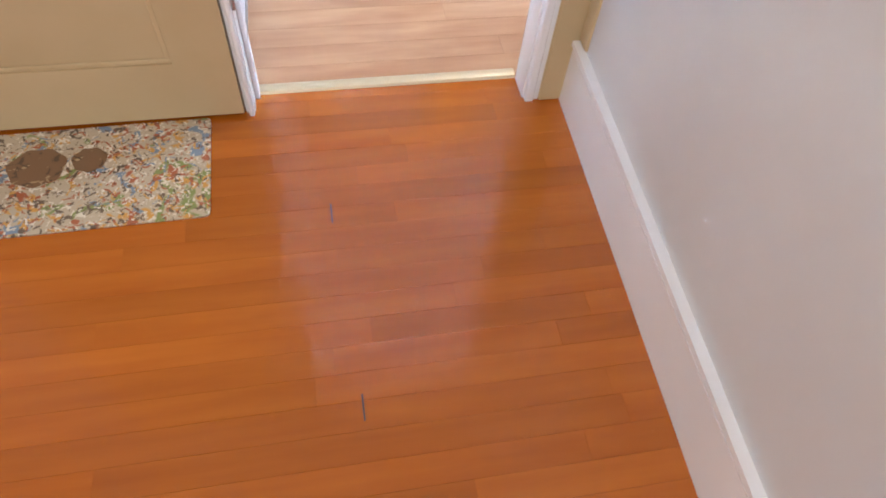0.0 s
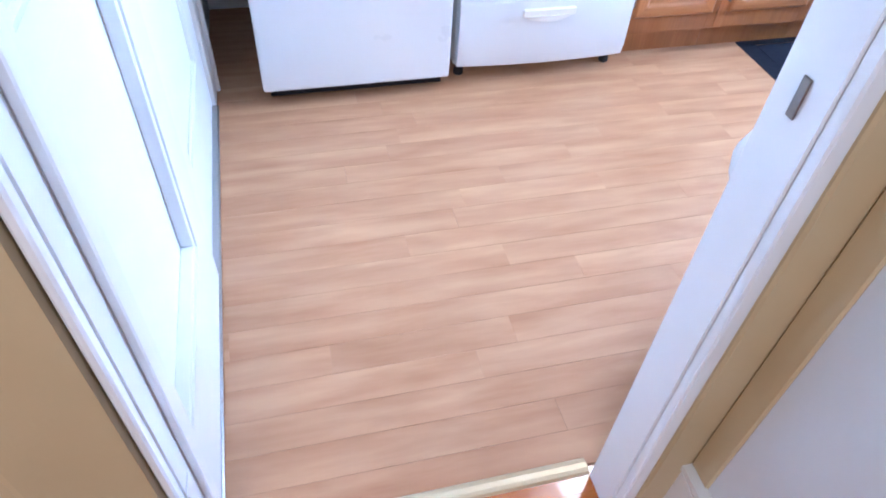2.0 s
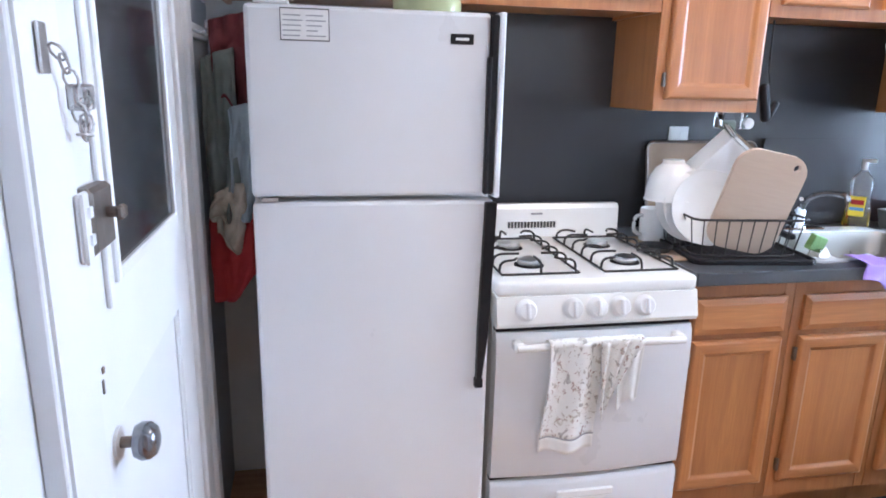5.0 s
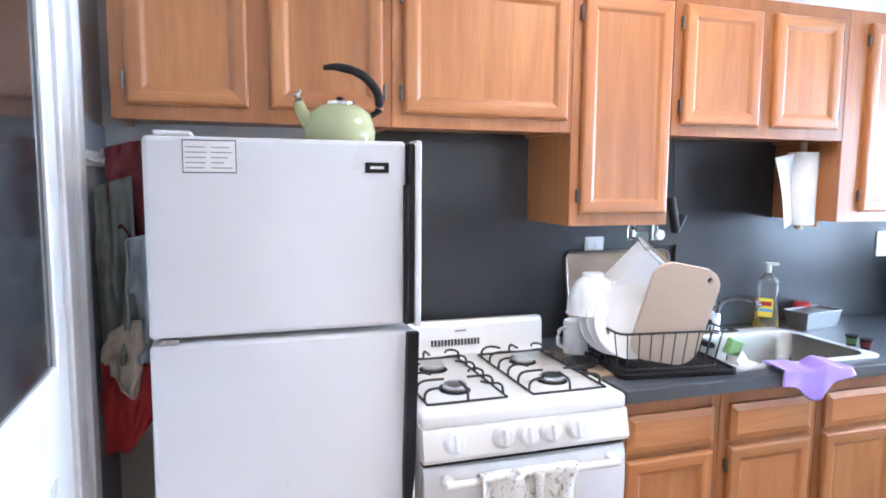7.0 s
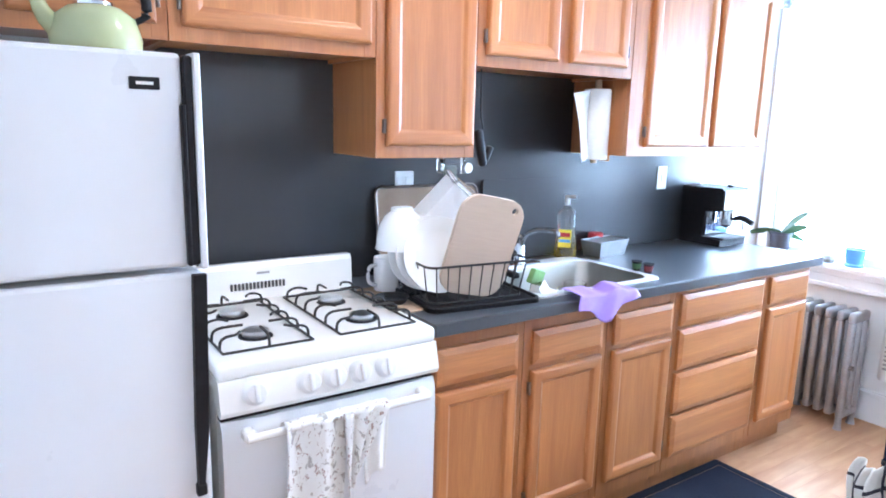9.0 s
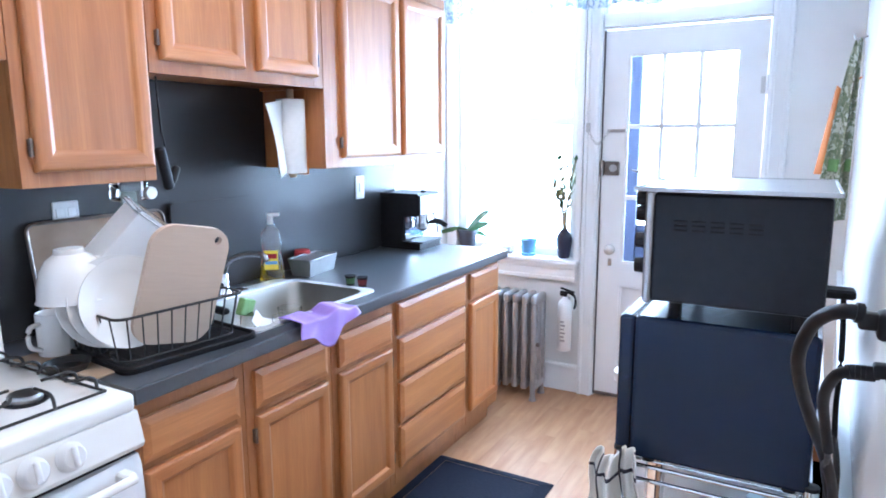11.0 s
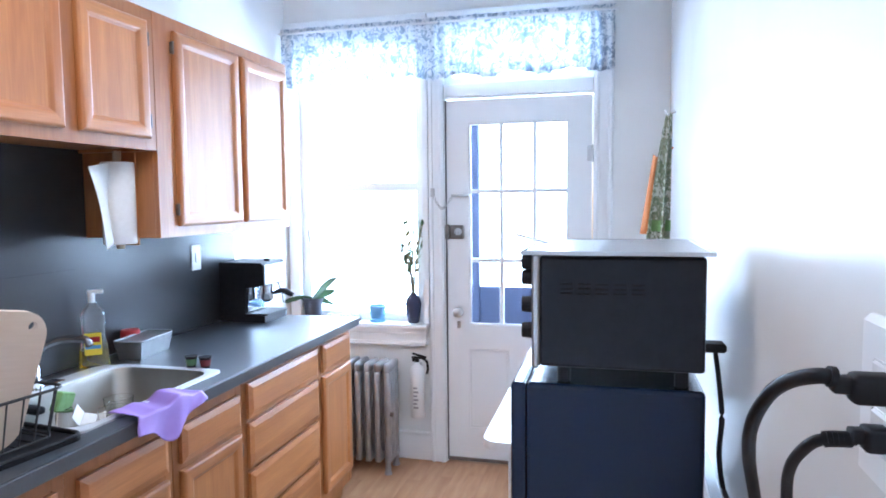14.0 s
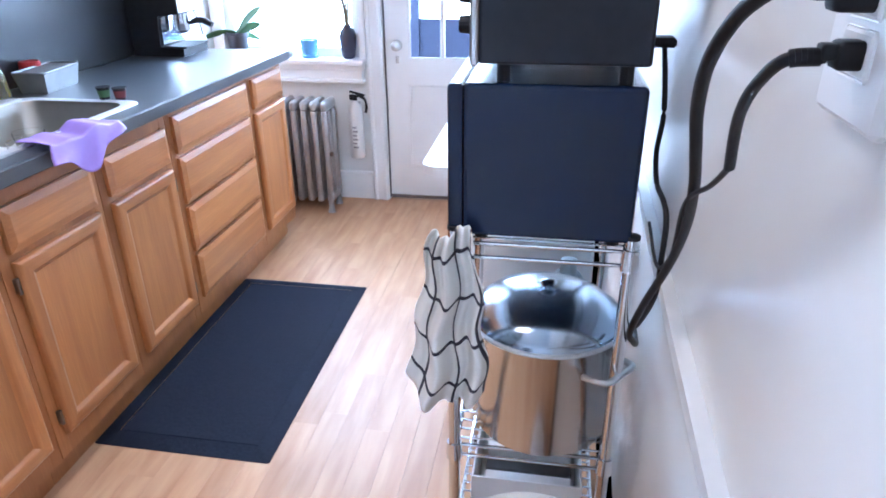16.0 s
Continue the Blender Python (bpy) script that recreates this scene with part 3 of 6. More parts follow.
part("glazing_bead", join(box(-0.012, 0.0, 2.735, 2.755, 1.13, 2.0, 0.003), box(-0.012, 0.0, 3.19, 3.21, 1.13, 2.0, 0.003), box(-0.012, 0.0, 2.755, 3.19, 1.13, 1.15, 0.003)), TRIM, sd)
part("lock_stile", box(-0.012, -0.004, 2.70, 2.725, 1.10, 2.05, 0.002), TRIM, sd)
part("knob", moved(lathe([(0.0, 0.0), (0.012, 0.001), (0.025, 0.006), (0.030, 0.016), (0.029, 0.028), (0.022, 0.037), (0.010, 0.041), (0.0, 0.0415)], 24), pose(0.008, 2.682, 0.890, 0, 90, 0)), KNOBGLASS, sd, "ribbed glass and metal door knob", 40)
part("knob_neck", rod((-0.012, 2.682, 0.890), (0.012, 2.682, 0.890), 0.009), OLDMETAL, sd)
part("rosette", rod((-0.012, 2.682, 0.890), (-0.007, 2.682, 0.890), 0.026, 20), TRIM, sd)
part("keyhole_cover", join(box(-0.012, -0.0095, 2.642, 2.648, 0.990, 1.012, 0.001), box(-0.012, -0.009, 2.646, 2.654, 1.020, 1.03, 0.001)), OLDMETAL, sd)
rl = thing("rim_lock", (0, 2.590, 1.203), "old bronze rim lock with a white strike on the door", "lock")
part("body", box(-0.012, 0.012, 0.02, 0.110, 0.0, 0.090, 0.006), OLDMETAL, rl)
part("thumb_turn", join(rod((0.012, 0.080, 0.05), (0.026, 0.080, 0.05), 0.008), box(0.024, 0.036, 0.068, 0.092, 0.040, 0.060, 0.004)), OLDMETAL, rl)
part("strike", join(box(0.002, 0.010, -0.020, 0.016, 0.0, 0.090, 0.003), box(0.010, 0.014, -0.020, -0.010, 0.0, 0.090), box(0.010, 0.014, 0.002, 0.014, 0.02, 0.034), box(0.010, 0.014, 0.002, 0.014, 0.056, 0.070)), TRIM, rl, "white painted strike")
ch = thing("door_chain", (0, 2.522, 1.437), "steel security chain hanging on the door", "door chain")
part("anchor_plate", box(0.004, 0.008, -0.012, 0.012, 0.0, 0.055, 0.001), STEEL, ch)
part("slide_plate", box(-0.010, 0.010, 0.10, 0.155, -0.045, -0.012, 0.003), STEEL, ch)
LINK = [(0.010, 0.0), (0.007, 0.006), (0.0, 0.008), (-0.007, 0.006), (-0.010, 0.0), (-0.007, -0.006), (0.0, -0.008), (0.007, -0.006)]
cp = curve([(0.014, 0.01, 0.03), (0.018, 0.035, 0.005), (0.018, 0.055, -0.035), (0.018, 0.066, -0.072), (0.018, 0.080, -0.066), (0.016, 0.088, -0.04), (0.014, 0.11, -0.025)], 2)
for k in range(len(cp) - 1):
    d = (cp[k + 1] - cp[k])
    q = d.to_track_quat("X", "Z").to_matrix().to_4x4() @ pose(0, 0, 0, 90 * (k % 2))
    part("link", tube([tuple(Matrix.Translation((cp[k] + cp[k + 1]) / 2) @ q @ Vector((a * 1.35, b, 0))) for a, b in LINK], 0.0018, 6, True), STEEL, ch, smooth=60)
structure("side_door_casing", join(box(-0.03, 0.0, 3.328, 3.42, 0, 2.16, 0.004), box(-0.03, 0.012, 3.42, 3.435, 0, 2.16, 0.003), box(-0.03, 0.002, 3.435, 3.545, 0, 2.16, 0.003), box(-0.03, 0.0, 1.97, 3.328, 2.10, 2.18, 0.004)), TRIM, "white moulded casing round the side door", "door frame")
structure("side_threshold", box(-0.03, 0.006, 1.972, 3.325, 0.0, 0.014, 0.003), STEEL, "thin grey sill strip under the side door", "threshold")

# ---- window wall ----
win = thing("window_east", (0, 0, 0), "tall sunlit sash window, washed out by daylight", "window", kind="structure")
part("window_frame", join(box(4.09, 4.14, W0, W0 + 0.05, WZ0, WZ1), box(4.09, 4.14, W1 - 0.05, W1, WZ0, WZ1), box(4.09, 4.14, W0 + 0.05, W1 - 0.05, WZ0, WZ0 + 0.06), box(4.09, 4.14, W0 + 0.05, W1 - 0.05, WZ1 - 0.06, WZ1)), TRIM, win)
part("meeting_rail", box(4.095, 4.135, W0 + 0.05, W1 - 0.05, 1.54, 1.585), TRIM, win)
for z0, z1 in ((WZ0 + 0.06, 1.54), (1.585, WZ1 - 0.06)):
    pn = part("pane", box(4.112, 4.116, W0 + 0.05, W1 - 0.05, z0, z1), PANE, win)
    pn.visible_shadow = False
structure("window_casing", join(box(4.035, EAST, W0 - 0.03, W0 + 0.005, WZ0, 2.44, 0.003), box(4.035, EAST, W1 - 0.005, W1 + 0.06, WZ0, 2.44, 0.003), box(4.03, EAST, W0 - 0.03, W1 + 0.06, 2.40, 2.50, 0.004)), TRIM, "white moulded window casing", "window frame")
structure("window_sill", join(box(3.975, 4.10, W0 - 0.03, W1 + 0.06, WZ0 - 0.012, WZ0 + 0.014, 0.006, 2), box(4.02, EAST, W0 - 0.01, W1 + 0.04, WZ0 - 0.10, WZ0 - 0.012, 0.003), box(4.005, EAST, W0 - 0.015, W1 + 0.05, WZ0 - 0.045, WZ0 - 0.012, 0.004), box(4.01, EAST, W0 - 0.015, W1 + 0.05, WZ0 - 0.112, WZ0 - 0.09, 0.003)), TRIM, "white moulded window sill", "window sill")
tr = thing("window_transom", (0, 0, 0), "bright glass transom over the back door", "window", kind="structure")
part("window_frame", join(box(4.09, 4.13, D0, D0 + 0.04, 2.11, 2.40), box(4.09, 4.13, D1 - 0.04, D1, 2.11, 2.40), box(4.09, 4.13, D0 + 0.04, D1 - 0.04, 2.11, 2.15), box(4.09, 4.13, D0 + 0.04, D1 - 0.04, 2.36, 2.40)), TRIM, tr)
part("pane", box(4.108, 4.112, D0 + 0.04, D1 - 0.04, 2.15, 2.36), PANE, tr).visible_shadow = False

structure("back_door_casing", join(box(4.035, EAST, D1 + 0.004, D1 + 0.09, 0, 2.48, 0.004), box(4.028, EAST, D1 + 0.012, D1 + 0.03, 0, 2.48, 0.003), box(4.028, EAST, D1 + 0.066, D1 + 0.085, 0, 2.48, 0.003),
                                   box(4.035, EAST, D0 - 0.10, D0 - 0.004, 0, 2.48, 0.004), box(4.028, EAST, D0 - 0.03, D0 - 0.012, 0, 2.48, 0.003), box(4.028, EAST, D0 - 0.095, D0 - 0.075, 0, 2.48, 0.003),
                                   box(4.03, EAST, D0 - 0.10, D1 + 0.09, 2.42, 2.50, 0.004), box(4.035, EAST, D0, D1, 2.04, 2.11, 0.003)), TRIM, "white fluted casing round the back door", "door frame")
bd = thing("door_back", (0, 0, 0), "white back door with nine glass panes and sunk lower panels", "door", kind="structure")
GY0, GY1, GZ0, GZ1 = 2.375, 2.915, 0.79, 1.90
panelled("door", bd, "y", 4.105, 4.062, D0 + 0.006, D1 - 0.006, 0.015, DZ - 0.01, [(GY0, GY1, GZ0, GZ1), (2.37, 2.60, 0.20, 0.66), (2.69, 2.92, 0.20, 0.66)], TRIM, 0.012)
for o in list(bd.children):
    if o.name.startswith("panel") and len(o.data.vertices) == 8 and max(v.co.z for v in o.data.vertices) > 1.5:
        bpy.data.objects.remove(o)
MY = [GY0 + (GY1 - GY0) * k / 3 for k in range(4)]
MZ = [GZ0, 1.15, 1.53, GZ1]
for k in (1, 2):
    part("muntin", box(4.066, 4.100, MY[k] - 0.011, MY[k] + 0.011, GZ0, GZ1, 0.003), TRIM, bd)
    part("muntin", box(4.068, 4.098, GY0, GY1, MZ[k] - 0.011, MZ[k] + 0.011, 0.003), TRIM, bd)
for i in range(3):
    for k in range(3):
        part("pane", box(4.082, 4.085, MY[i] + 0.011, MY[i + 1] - 0.011, MZ[k] + 0.011, MZ[k + 1] - 0.011), PANE, bd).visible_shadow = False
# Dark strip laid over the latch gap to draw its shade.
part("weatherstrip", box(4.055, 4.061, D1 - 0.0075, D1 - 0.0008, 0.015, DZ - 0.01), INK, bd, "dark strip standing in for the shaded gap on the latch side")
for hz in (0.28, 1.72):
    part("hinge", join(rod((4.056, D0 + 0.002, hz - 0.045), (4.056, D0 + 0.002, hz + 0.045), 0.006, 10), box(4.058, 4.0615, D0 + 0.006, D0 + 0.030, hz - 0.04, hz + 0.04, 0.001)), STEEL, bd, "plain metal hinge")
part("sweep", box(4.050, 4.0615, D0 + 0.01, D1 - 0.01, 0.014, 0.032, 0.002), OLDMETAL, bd, "dark door sweep")
part("knob", moved(lathe([(0.0, 0.0), (0.014, 0.002), (0.026, 0.012), (0.026, 0.024), (0.016, 0.033), (0.0, 0.035)], 20), pose(4.012, 2.975, 0.862, 0, 90, 0)), STEEL, bd, "round metal door knob", 40)
part("rosette", rod((4.062, 2.975, 0.862), (4.054, 2.975, 0.862), 0.028, 20), STEEL, bd)
part("neck", rod((4.056, 2.975, 0.862), (4.040, 2.975, 0.862), 0.010), STEEL, bd)
part("keyhole_cover", box(4.056, 4.062, 2.965, 2.985, 0.77, 0.81, 0.003), STEEL, bd)
rl2 = thing("rim_lock", (4.06, 3.0, 1.27), "dark metal rim lock on the back door", "lock")
part("body", box(-0.022, 0.0, -0.062, 0.020, 0.0, 0.075, 0.008, 2), OLDMETAL, rl2)
part("cylinder", rod((-0.03, -0.030, 0.040), (-0.02, -0.030, 0.040), 0.020, 18), STEEL, rl2)
part("strike", box(-0.034, 0.0, 0.022, 0.043, -0.004, 0.08, 0.004), OLDMETAL, rl2)
ch2 = thing("door_chain", (4.02, 3.10, 1.50), "steel chain hung between casing and back door", "door chain")
part("anchor_plate", box(-0.006, 0.012, 0.0, 0.02, 0.0, 0.05, 0.002), STEEL, ch2)
part("slide_plate", box(0.022, 0.04, -0.19, -0.09, 0.0, 0.016, 0.002), STEEL, ch2)
cp = curve([(-0.008, 0.01, 0.02), (-0.008, -0.03, -0.05), (-0.004, -0.06, -0.055), (0.018, -0.10, 0.008)], 5)
for k in range(len(cp) - 1):
    d = cp[k + 1] - cp[k]
    q = d.to_track_quat("X", "Z").to_matrix().to_4x4() @ pose(0, 0, 0, 90 * (k % 2))
    part("link", tube([tuple(Matrix.Translation((cp[k] + cp[k + 1]) / 2) @ q @ Vector((a * 1.1, b * 0.8, 0))) for a, b in LINK], 0.0017, 5, True), STEEL, ch2)
# porch outside, seen through the door panes
structure("porch_floor", box(4.22, 6.2, 1.4, 4.6, -0.20, -0.08), SUB, "porch floor outside the back door", "porch")
pr = thing("porch_rail", (4.55, 2.60, -0.08), "dark blue porch parapet outside the back door", "railing")
part("parapet", box(0.0, 0.03, -0.60, 0.60, 0.0, 1.02), OUTSIDE, pr)
part("post", box(-0.02, 0.03, 0.352, 0.42, 0.0, 2.3), OUTSIDE, pr)
part("post", box(-0.02, 0.03, -0.42, -0.352, 0.0, 2.3), OUTSIDE, pr)
# ---- cabinets ----


def strip(lo, hi):
    """A straight piece between two end outlines of the same number of corners."""
    n = len(lo)
    return lo + hi, [(i, (i + 1) % n, (i + 1) % n + n, i + n) for i in range(n)] + [tuple(reversed(range(n))), tuple(range(n, 2 * n))]


def door_front(parent, x0, x1, z0, z1, yf, handle_side=None):
    """A framed cabinet door with a raised field; yf is its seen face."""
    w = 0.052
    d = part("door", box(x0 + w - 0.004, x1 - w + 0.004, yf + 0.009, yf + 0.017, z0 + w - 0.004, z1 - w + 0.004, 0.002), OAKV, parent)
    prof = [(0.0, 0.019), (0.0, 0.009), (0.002, 0.004), (0.007, 0.0005), (0.011, 0.0), (w - 0.016, 0.0), (w - 0.011, 0.002), (w - 0.007, 0.0065), (w, 0.009), (w, 0.019)]
    for s, a in ((1, x0), (-1, x1)):
        part("stile", strip([(a + s * q, yf + y, z0 + q) for q, y in prof], [(a + s * q, yf + y, z1 - q) for q, y in prof]), OAKV, d, smooth=40)
    for s, a in ((1, z0), (-1, z1)):
        part("rail", strip([(x0 + q, yf + y, a + s * q) for q, y in prof], [(x1 - q, yf + y, a + s * q) for q, y in prof]), OAKH, d, smooth=40)
    if handle_side:
        hx = x0 - 0.006 if handle_side < 0 else x1 + 0.006
        for z in (z0 + 0.06, z1 - 0.06):
            part("hinge", join(rod((hx, yf + 0.010, z - 0.022), (hx, yf + 0.010, z + 0.022), 0.005, 8), box(hx - 0.004, hx + 0.004, yf + 0.010, yf + 0.020, z - 0.02, z + 0.02)), OLDMETAL, d, "dark metal hinge")
    return d


def drawer_front(parent, x0, x1, z0, z1, yf):
    v = [(x0, z0), (x1, z0), (x1, z1), (x0, z1)]
    g = 0.020
    outer = [(a, yf + 0.019, b) for a, b in v]
    mid = [(a, yf + 0.007, b) for a, b in v]
    inn = [(x0 + g, yf, z0 + g), (x1 - g, yf, z0 + g), (x1 - g, yf, z1 - g), (x0 + g, yf, z1 - g)]
    f = [(3, 2, 1, 0)] + [(i, (i + 1) % 4, (i + 1) % 4 + 4, i + 4) for i in range(4)] + [(4 + i, 4 + (i + 1) % 4, 8 + (i + 1) % 4, 8 + i) for i in range(4)] + [(8, 9, 10, 11)]
    return part("drawer_front", (outer + mid + inn, f), OAKH, parent)


YB, YU = 3.385, 3.662
BASE = "base cabinets under the worktop"
WALLG = "wall cabinets over the worktop"


def base_unit(x0, x1, fronts, label, side_top=0.874):
    u = thing("base_cabinet", (0, 0, 0), label, "cabinet", BASE)
    part("body", join(box(x0, x0 + 0.016, YB + 0.039, 3.985, 0.10, side_top), box(x1 - 0.016, x1, YB + 0.039, 3.985, 0.10, side_top), box(x0 + 0.016, x1 - 0.016, YB + 0.05, 3.985, 0.10, 0.116)), CARCASE, u)
    part("face_frame", join(box(x0, x0 + 0.034, YB + 0.020, YB + 0.039, 0.10, 0.874, 0.001), box(x1 - 0.034, x1, YB + 0.020, YB + 0.039, 0.10, 0.874, 0.001),
                            box(x0 + 0.034, x1 - 0.034, YB + 0.0205, YB + 0.039, 0.825, 0.874), box(x0 + 0.034, x1 - 0.034, YB + 0.0205, YB + 0.039, 0.10, 0.18), box(x0 + 0.034, x1 - 0.034, YB + 0.0205, YB + 0.039, 0.668, 0.712)), CARCASE, u)
    part("dust_panel", box(x0 + 0.030, x1 - 0.030, YB + 0.024, YB + 0.032, 0.12, 0.86), CARCASE, u)
    part("toe_kick", box(x0, x1, YB + 0.075, YB + 0.09, 0.0, 0.10), CARCASE, u)
    for kind, a, b, c, d, *side in fronts:
        if kind == "door":
            door_front(u, a, b, c, d, YB, side[0] if side else None)
        else:
            drawer_front(u, a, b, c, d, YB)
    return u


base_unit(1.388, 1.760, [("drawer", 1.420, 1.730, 0.705, 0.820), ("door", 1.420, 1.730, 0.165, 0.683, -1)], "golden oak base cabinet with one drawer beside the stove", 0.72)
base_unit(1.762, 2.150, [("drawer", 1.794, 2.119, 0.705, 0.820), ("door", 1.794, 2.119, 0.165, 0.683, -1)], "golden oak base cabinet under the sink", 0.72)
base_unit(2.152, 2.528, [("drawer", 2.181, 2.504, 0.705, 0.820), ("door", 2.181, 2.504, 0.165, 0.683, 1)], "golden oak base cabinet under the sink", 0.72)
base_unit(2.530, 3.146, [("drawer", 2.556, 3.122, 0.718, 0.845), ("drawer", 2.556, 3.122, 0.537, 0.702), ("drawer", 2.556, 3.122, 0.352, 0.521), ("drawer", 2.556, 3.122, 0.162, 0.336)], "golden oak base cabinet with four drawers", 0.72)
base_unit(3.148, 3.510, [("drawer", 3.176, 3.486, 0.722, 0.845), ("door", 3.176, 3.486, 0.165, 0.703, 1)], "golden oak base cabinet at the worktop's end")


def wall_unit(x0, x1, z0, z1, doors, label):
    u = thing("wall_cabinet", (0, 0, 0), label, "cabinet", WALLG)
    part("body", join(box(x0, x0 + 0.016, YU + 0.039, 3.993, z0, z1), box(x1 - 0.016, x1, YU + 0.039, 3.993, z0, z1), box(x0 + 0.016, x1 - 0.016, YU + 0.039, 3.993, z0 + 0.012, z0 + 0.026), box(x0 + 0.016, x1 - 0.016, YU + 0.039, 3.993, z1 - 0.016, z1)), OAKV, u)
    bits = [box(x0, max(x0 + 0.038, doors[0][0] + 0.012), YU + 0.020, YU + 0.039, z0, z1, 0.001), box(min(x1 - 0.038, doors[-1][1] - 0.012), x1, YU + 0.020, YU + 0.039, z0, z1, 0.001), box(x0 + 0.038, x1 - 0.038, YU + 0.0205, YU + 0.039, z0, z0 + 0.042), box(x0 + 0.038, x1 - 0.038, YU + 0.0205, YU + 0.039, z1 - 0.05, z1)]
    if len(doors) == 2:
        bits.append(box(doors[0][1] - 0.012, doors[1][0] + 0.012, YU + 0.0207, YU + 0.039, z0 + 0.042, z1 - 0.05))
    part("face_frame", join(*bits), CARCASE, u)
    for a, b, side in doors:
        door_front(u, a, b, z0 + 0.038, z1 - 0.045, YU, side)
    return u


wall_unit(0.040, 0.778, 1.662, 2.14, [(0.078, 0.380, -1), (0.437, 0.751, 1)], "golden oak wall cabinet over the fridge")
wall_unit(0.780, 1.364, 1.662, 2.14, [(0.812, 1.345, -1)], "golden oak wall cabinet over the stove")
wall_unit(1.366, 1.740, 1.364, 2.14, [(1.398, 1.728, -1)], "tall golden oak wall cabinet beside the stove")
wall_unit(1.742, 2.500, 1.664, 2.14, [(1.776, 2.095, -1), (2.155, 2.458, 1)], "short golden oak wall cabinet over the sink")
wall_unit(2.502, 3.455, 1.362, 2.14, [(2.600, 3.012, -1), (3.045, 3.425, 1)], "large two-door golden oak wall cabinet near the window")

# worktop with the sink's cut-out
SX0, SX1, SY0, SY1 = 1.855, 2.445, 3.445, 3.865
wt = thing("worktop", (0, 0, 0), "dark slate laminate worktop with a square front edge", "worktop")


def slab_with_hole(xs, ys, z0, z1):
    """One slab with a square opening in the middle cell."""
    v = [(x, y, z) for z in (z0, z1) for y in ys for x in xs]
    def at(i, k, t):
        return t * 16 + k * 4 + i
    f = []
    for k in range(3):
        for i in range(3):
            if (i, k) != (1, 1):
                f.append((at(i, k, 1), at(i + 1, k, 1), at(i + 1, k + 1, 1), at(i, k + 1, 1)))
                f.append((at(i, k, 0), at(i, k + 1, 0), at(i + 1, k + 1, 0), at(i + 1, k, 0)))
    ring = [(0, 0), (1, 0), (2, 0), (3, 0), (3, 1), (3, 2), (3, 3), (2, 3), (1, 3), (0, 3), (0, 2), (0, 1)]
    hole_ = [(1, 1), (1, 2), (2, 2), (2, 1)]
    for loop in (ring, hole_):
        for n in range(len(loop)):
            a, c = loop[n], loop[(n + 1) % len(loop)]
            f.append((at(*a, 0), at(*c, 0), at(*c, 1), at(*a, 1)))
    return v, f


part("top", slab_with_hole((1.388, SX0, SX1, 3.525), (3.364, SY0, SY1, 3.993), 0.876, 0.913), COUNTER, wt)
part("front_edge", box(1.388, 3.525, 3.356, 3.3635, 0.874, 0.9125, 0.002), COUNTER, wt)


def basin(x0, x1, y0, y1, zt, depth, rim, inner):
    """A pressed sink: a flat rim that turns into a rounded bowl."""
    def ring(a0, a1, b0, b1, r, z, n=6):
        out = []
        for cx, cy, s in ((a1 - r, b1 - r, 0), (a0 + r, b1 - r, 90), (a0 + r, b0 + r, 180), (a1 - r, b0 + r, 270)):
            for k in range(n + 1):
                t = radians(s + 90 * k / n)
                out.append((cx + r * math.cos(t), cy + r * math.sin(t), z))
        return out
    rings = [ring(x0 - rim, x1 + rim, y0 - rim, y1 + rim, 0.035, zt - 0.004), ring(x0 - rim, x1 + rim, y0 - rim, y1 + rim, 0.035, zt + 0.004), ring(x0 - rim + 0.006, x1 + rim - 0.006, y0 - rim + 0.006, y1 + rim - 0.006, 0.032, zt + 0.006),
             ring(x0 - 0.004, x1 + 0.004, y0 - 0.004, y1 + 0.004, 0.055, zt + 0.003), ring(x0 + 0.002, x1 - 0.002, y0 + 0.002, y1 - 0.002, 0.055, zt - 0.012), ring(x0 + 0.012, x1 - 0.012, y0 + 0.012, y1 - 0.012, 0.06, zt - depth + 0.03), ring(x0 + 0.04, x1 - 0.04, y0 + 0.04, y1 - 0.04, 0.05, zt - depth)]
    n = len(rings[0])
    v = [p for r in rings for p in r]
    f = [(i * n + k, i * n + (k + 1) % n, (i + 1) * n + (k + 1) % n, (i + 1) * n + k) for i in (range(3, len(rings) - 1) if inner else range(3)) for k in range(n)]
    if inner:
        f.append(tuple((len(rings) - 1) * n + k for k in range(n)))
    return v, f


sk = thing("sink", (0, 0, 0), "stainless steel drop-in kitchen sink with a wide rim", "sink")
# Bowl and rim are one steel; the colours carry dark and bright reflections.
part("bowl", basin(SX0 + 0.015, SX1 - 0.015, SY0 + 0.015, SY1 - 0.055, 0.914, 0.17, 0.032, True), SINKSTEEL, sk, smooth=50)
part("rim", basin(SX0 + 0.015, SX1 - 0.015, SY0 + 0.015, SY1 - 0.055, 0.914, 0.17, 0.034, False), RIMSTEEL, sk, "steel rim, coloured light for the window it reflects", 50)
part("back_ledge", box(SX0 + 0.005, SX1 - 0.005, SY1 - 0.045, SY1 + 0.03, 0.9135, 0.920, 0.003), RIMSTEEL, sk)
part("drain", lathe([(0.0, 0.748), (0.035, 0.748), (0.040, 0.750)], 20, 2.15, 3.64), CHROME, sk)
fc = thing("faucet", (2.12, 3.865, 0.92), "chrome single-lever kitchen faucet", "faucet")
part("base", lathe([(0.030, 0.0), (0.030, 0.012), (0.024, 0.02), (0.022, 0.075), (0.016, 0.09), (0.0, 0.092)], 20), CHROME, fc, smooth=40)
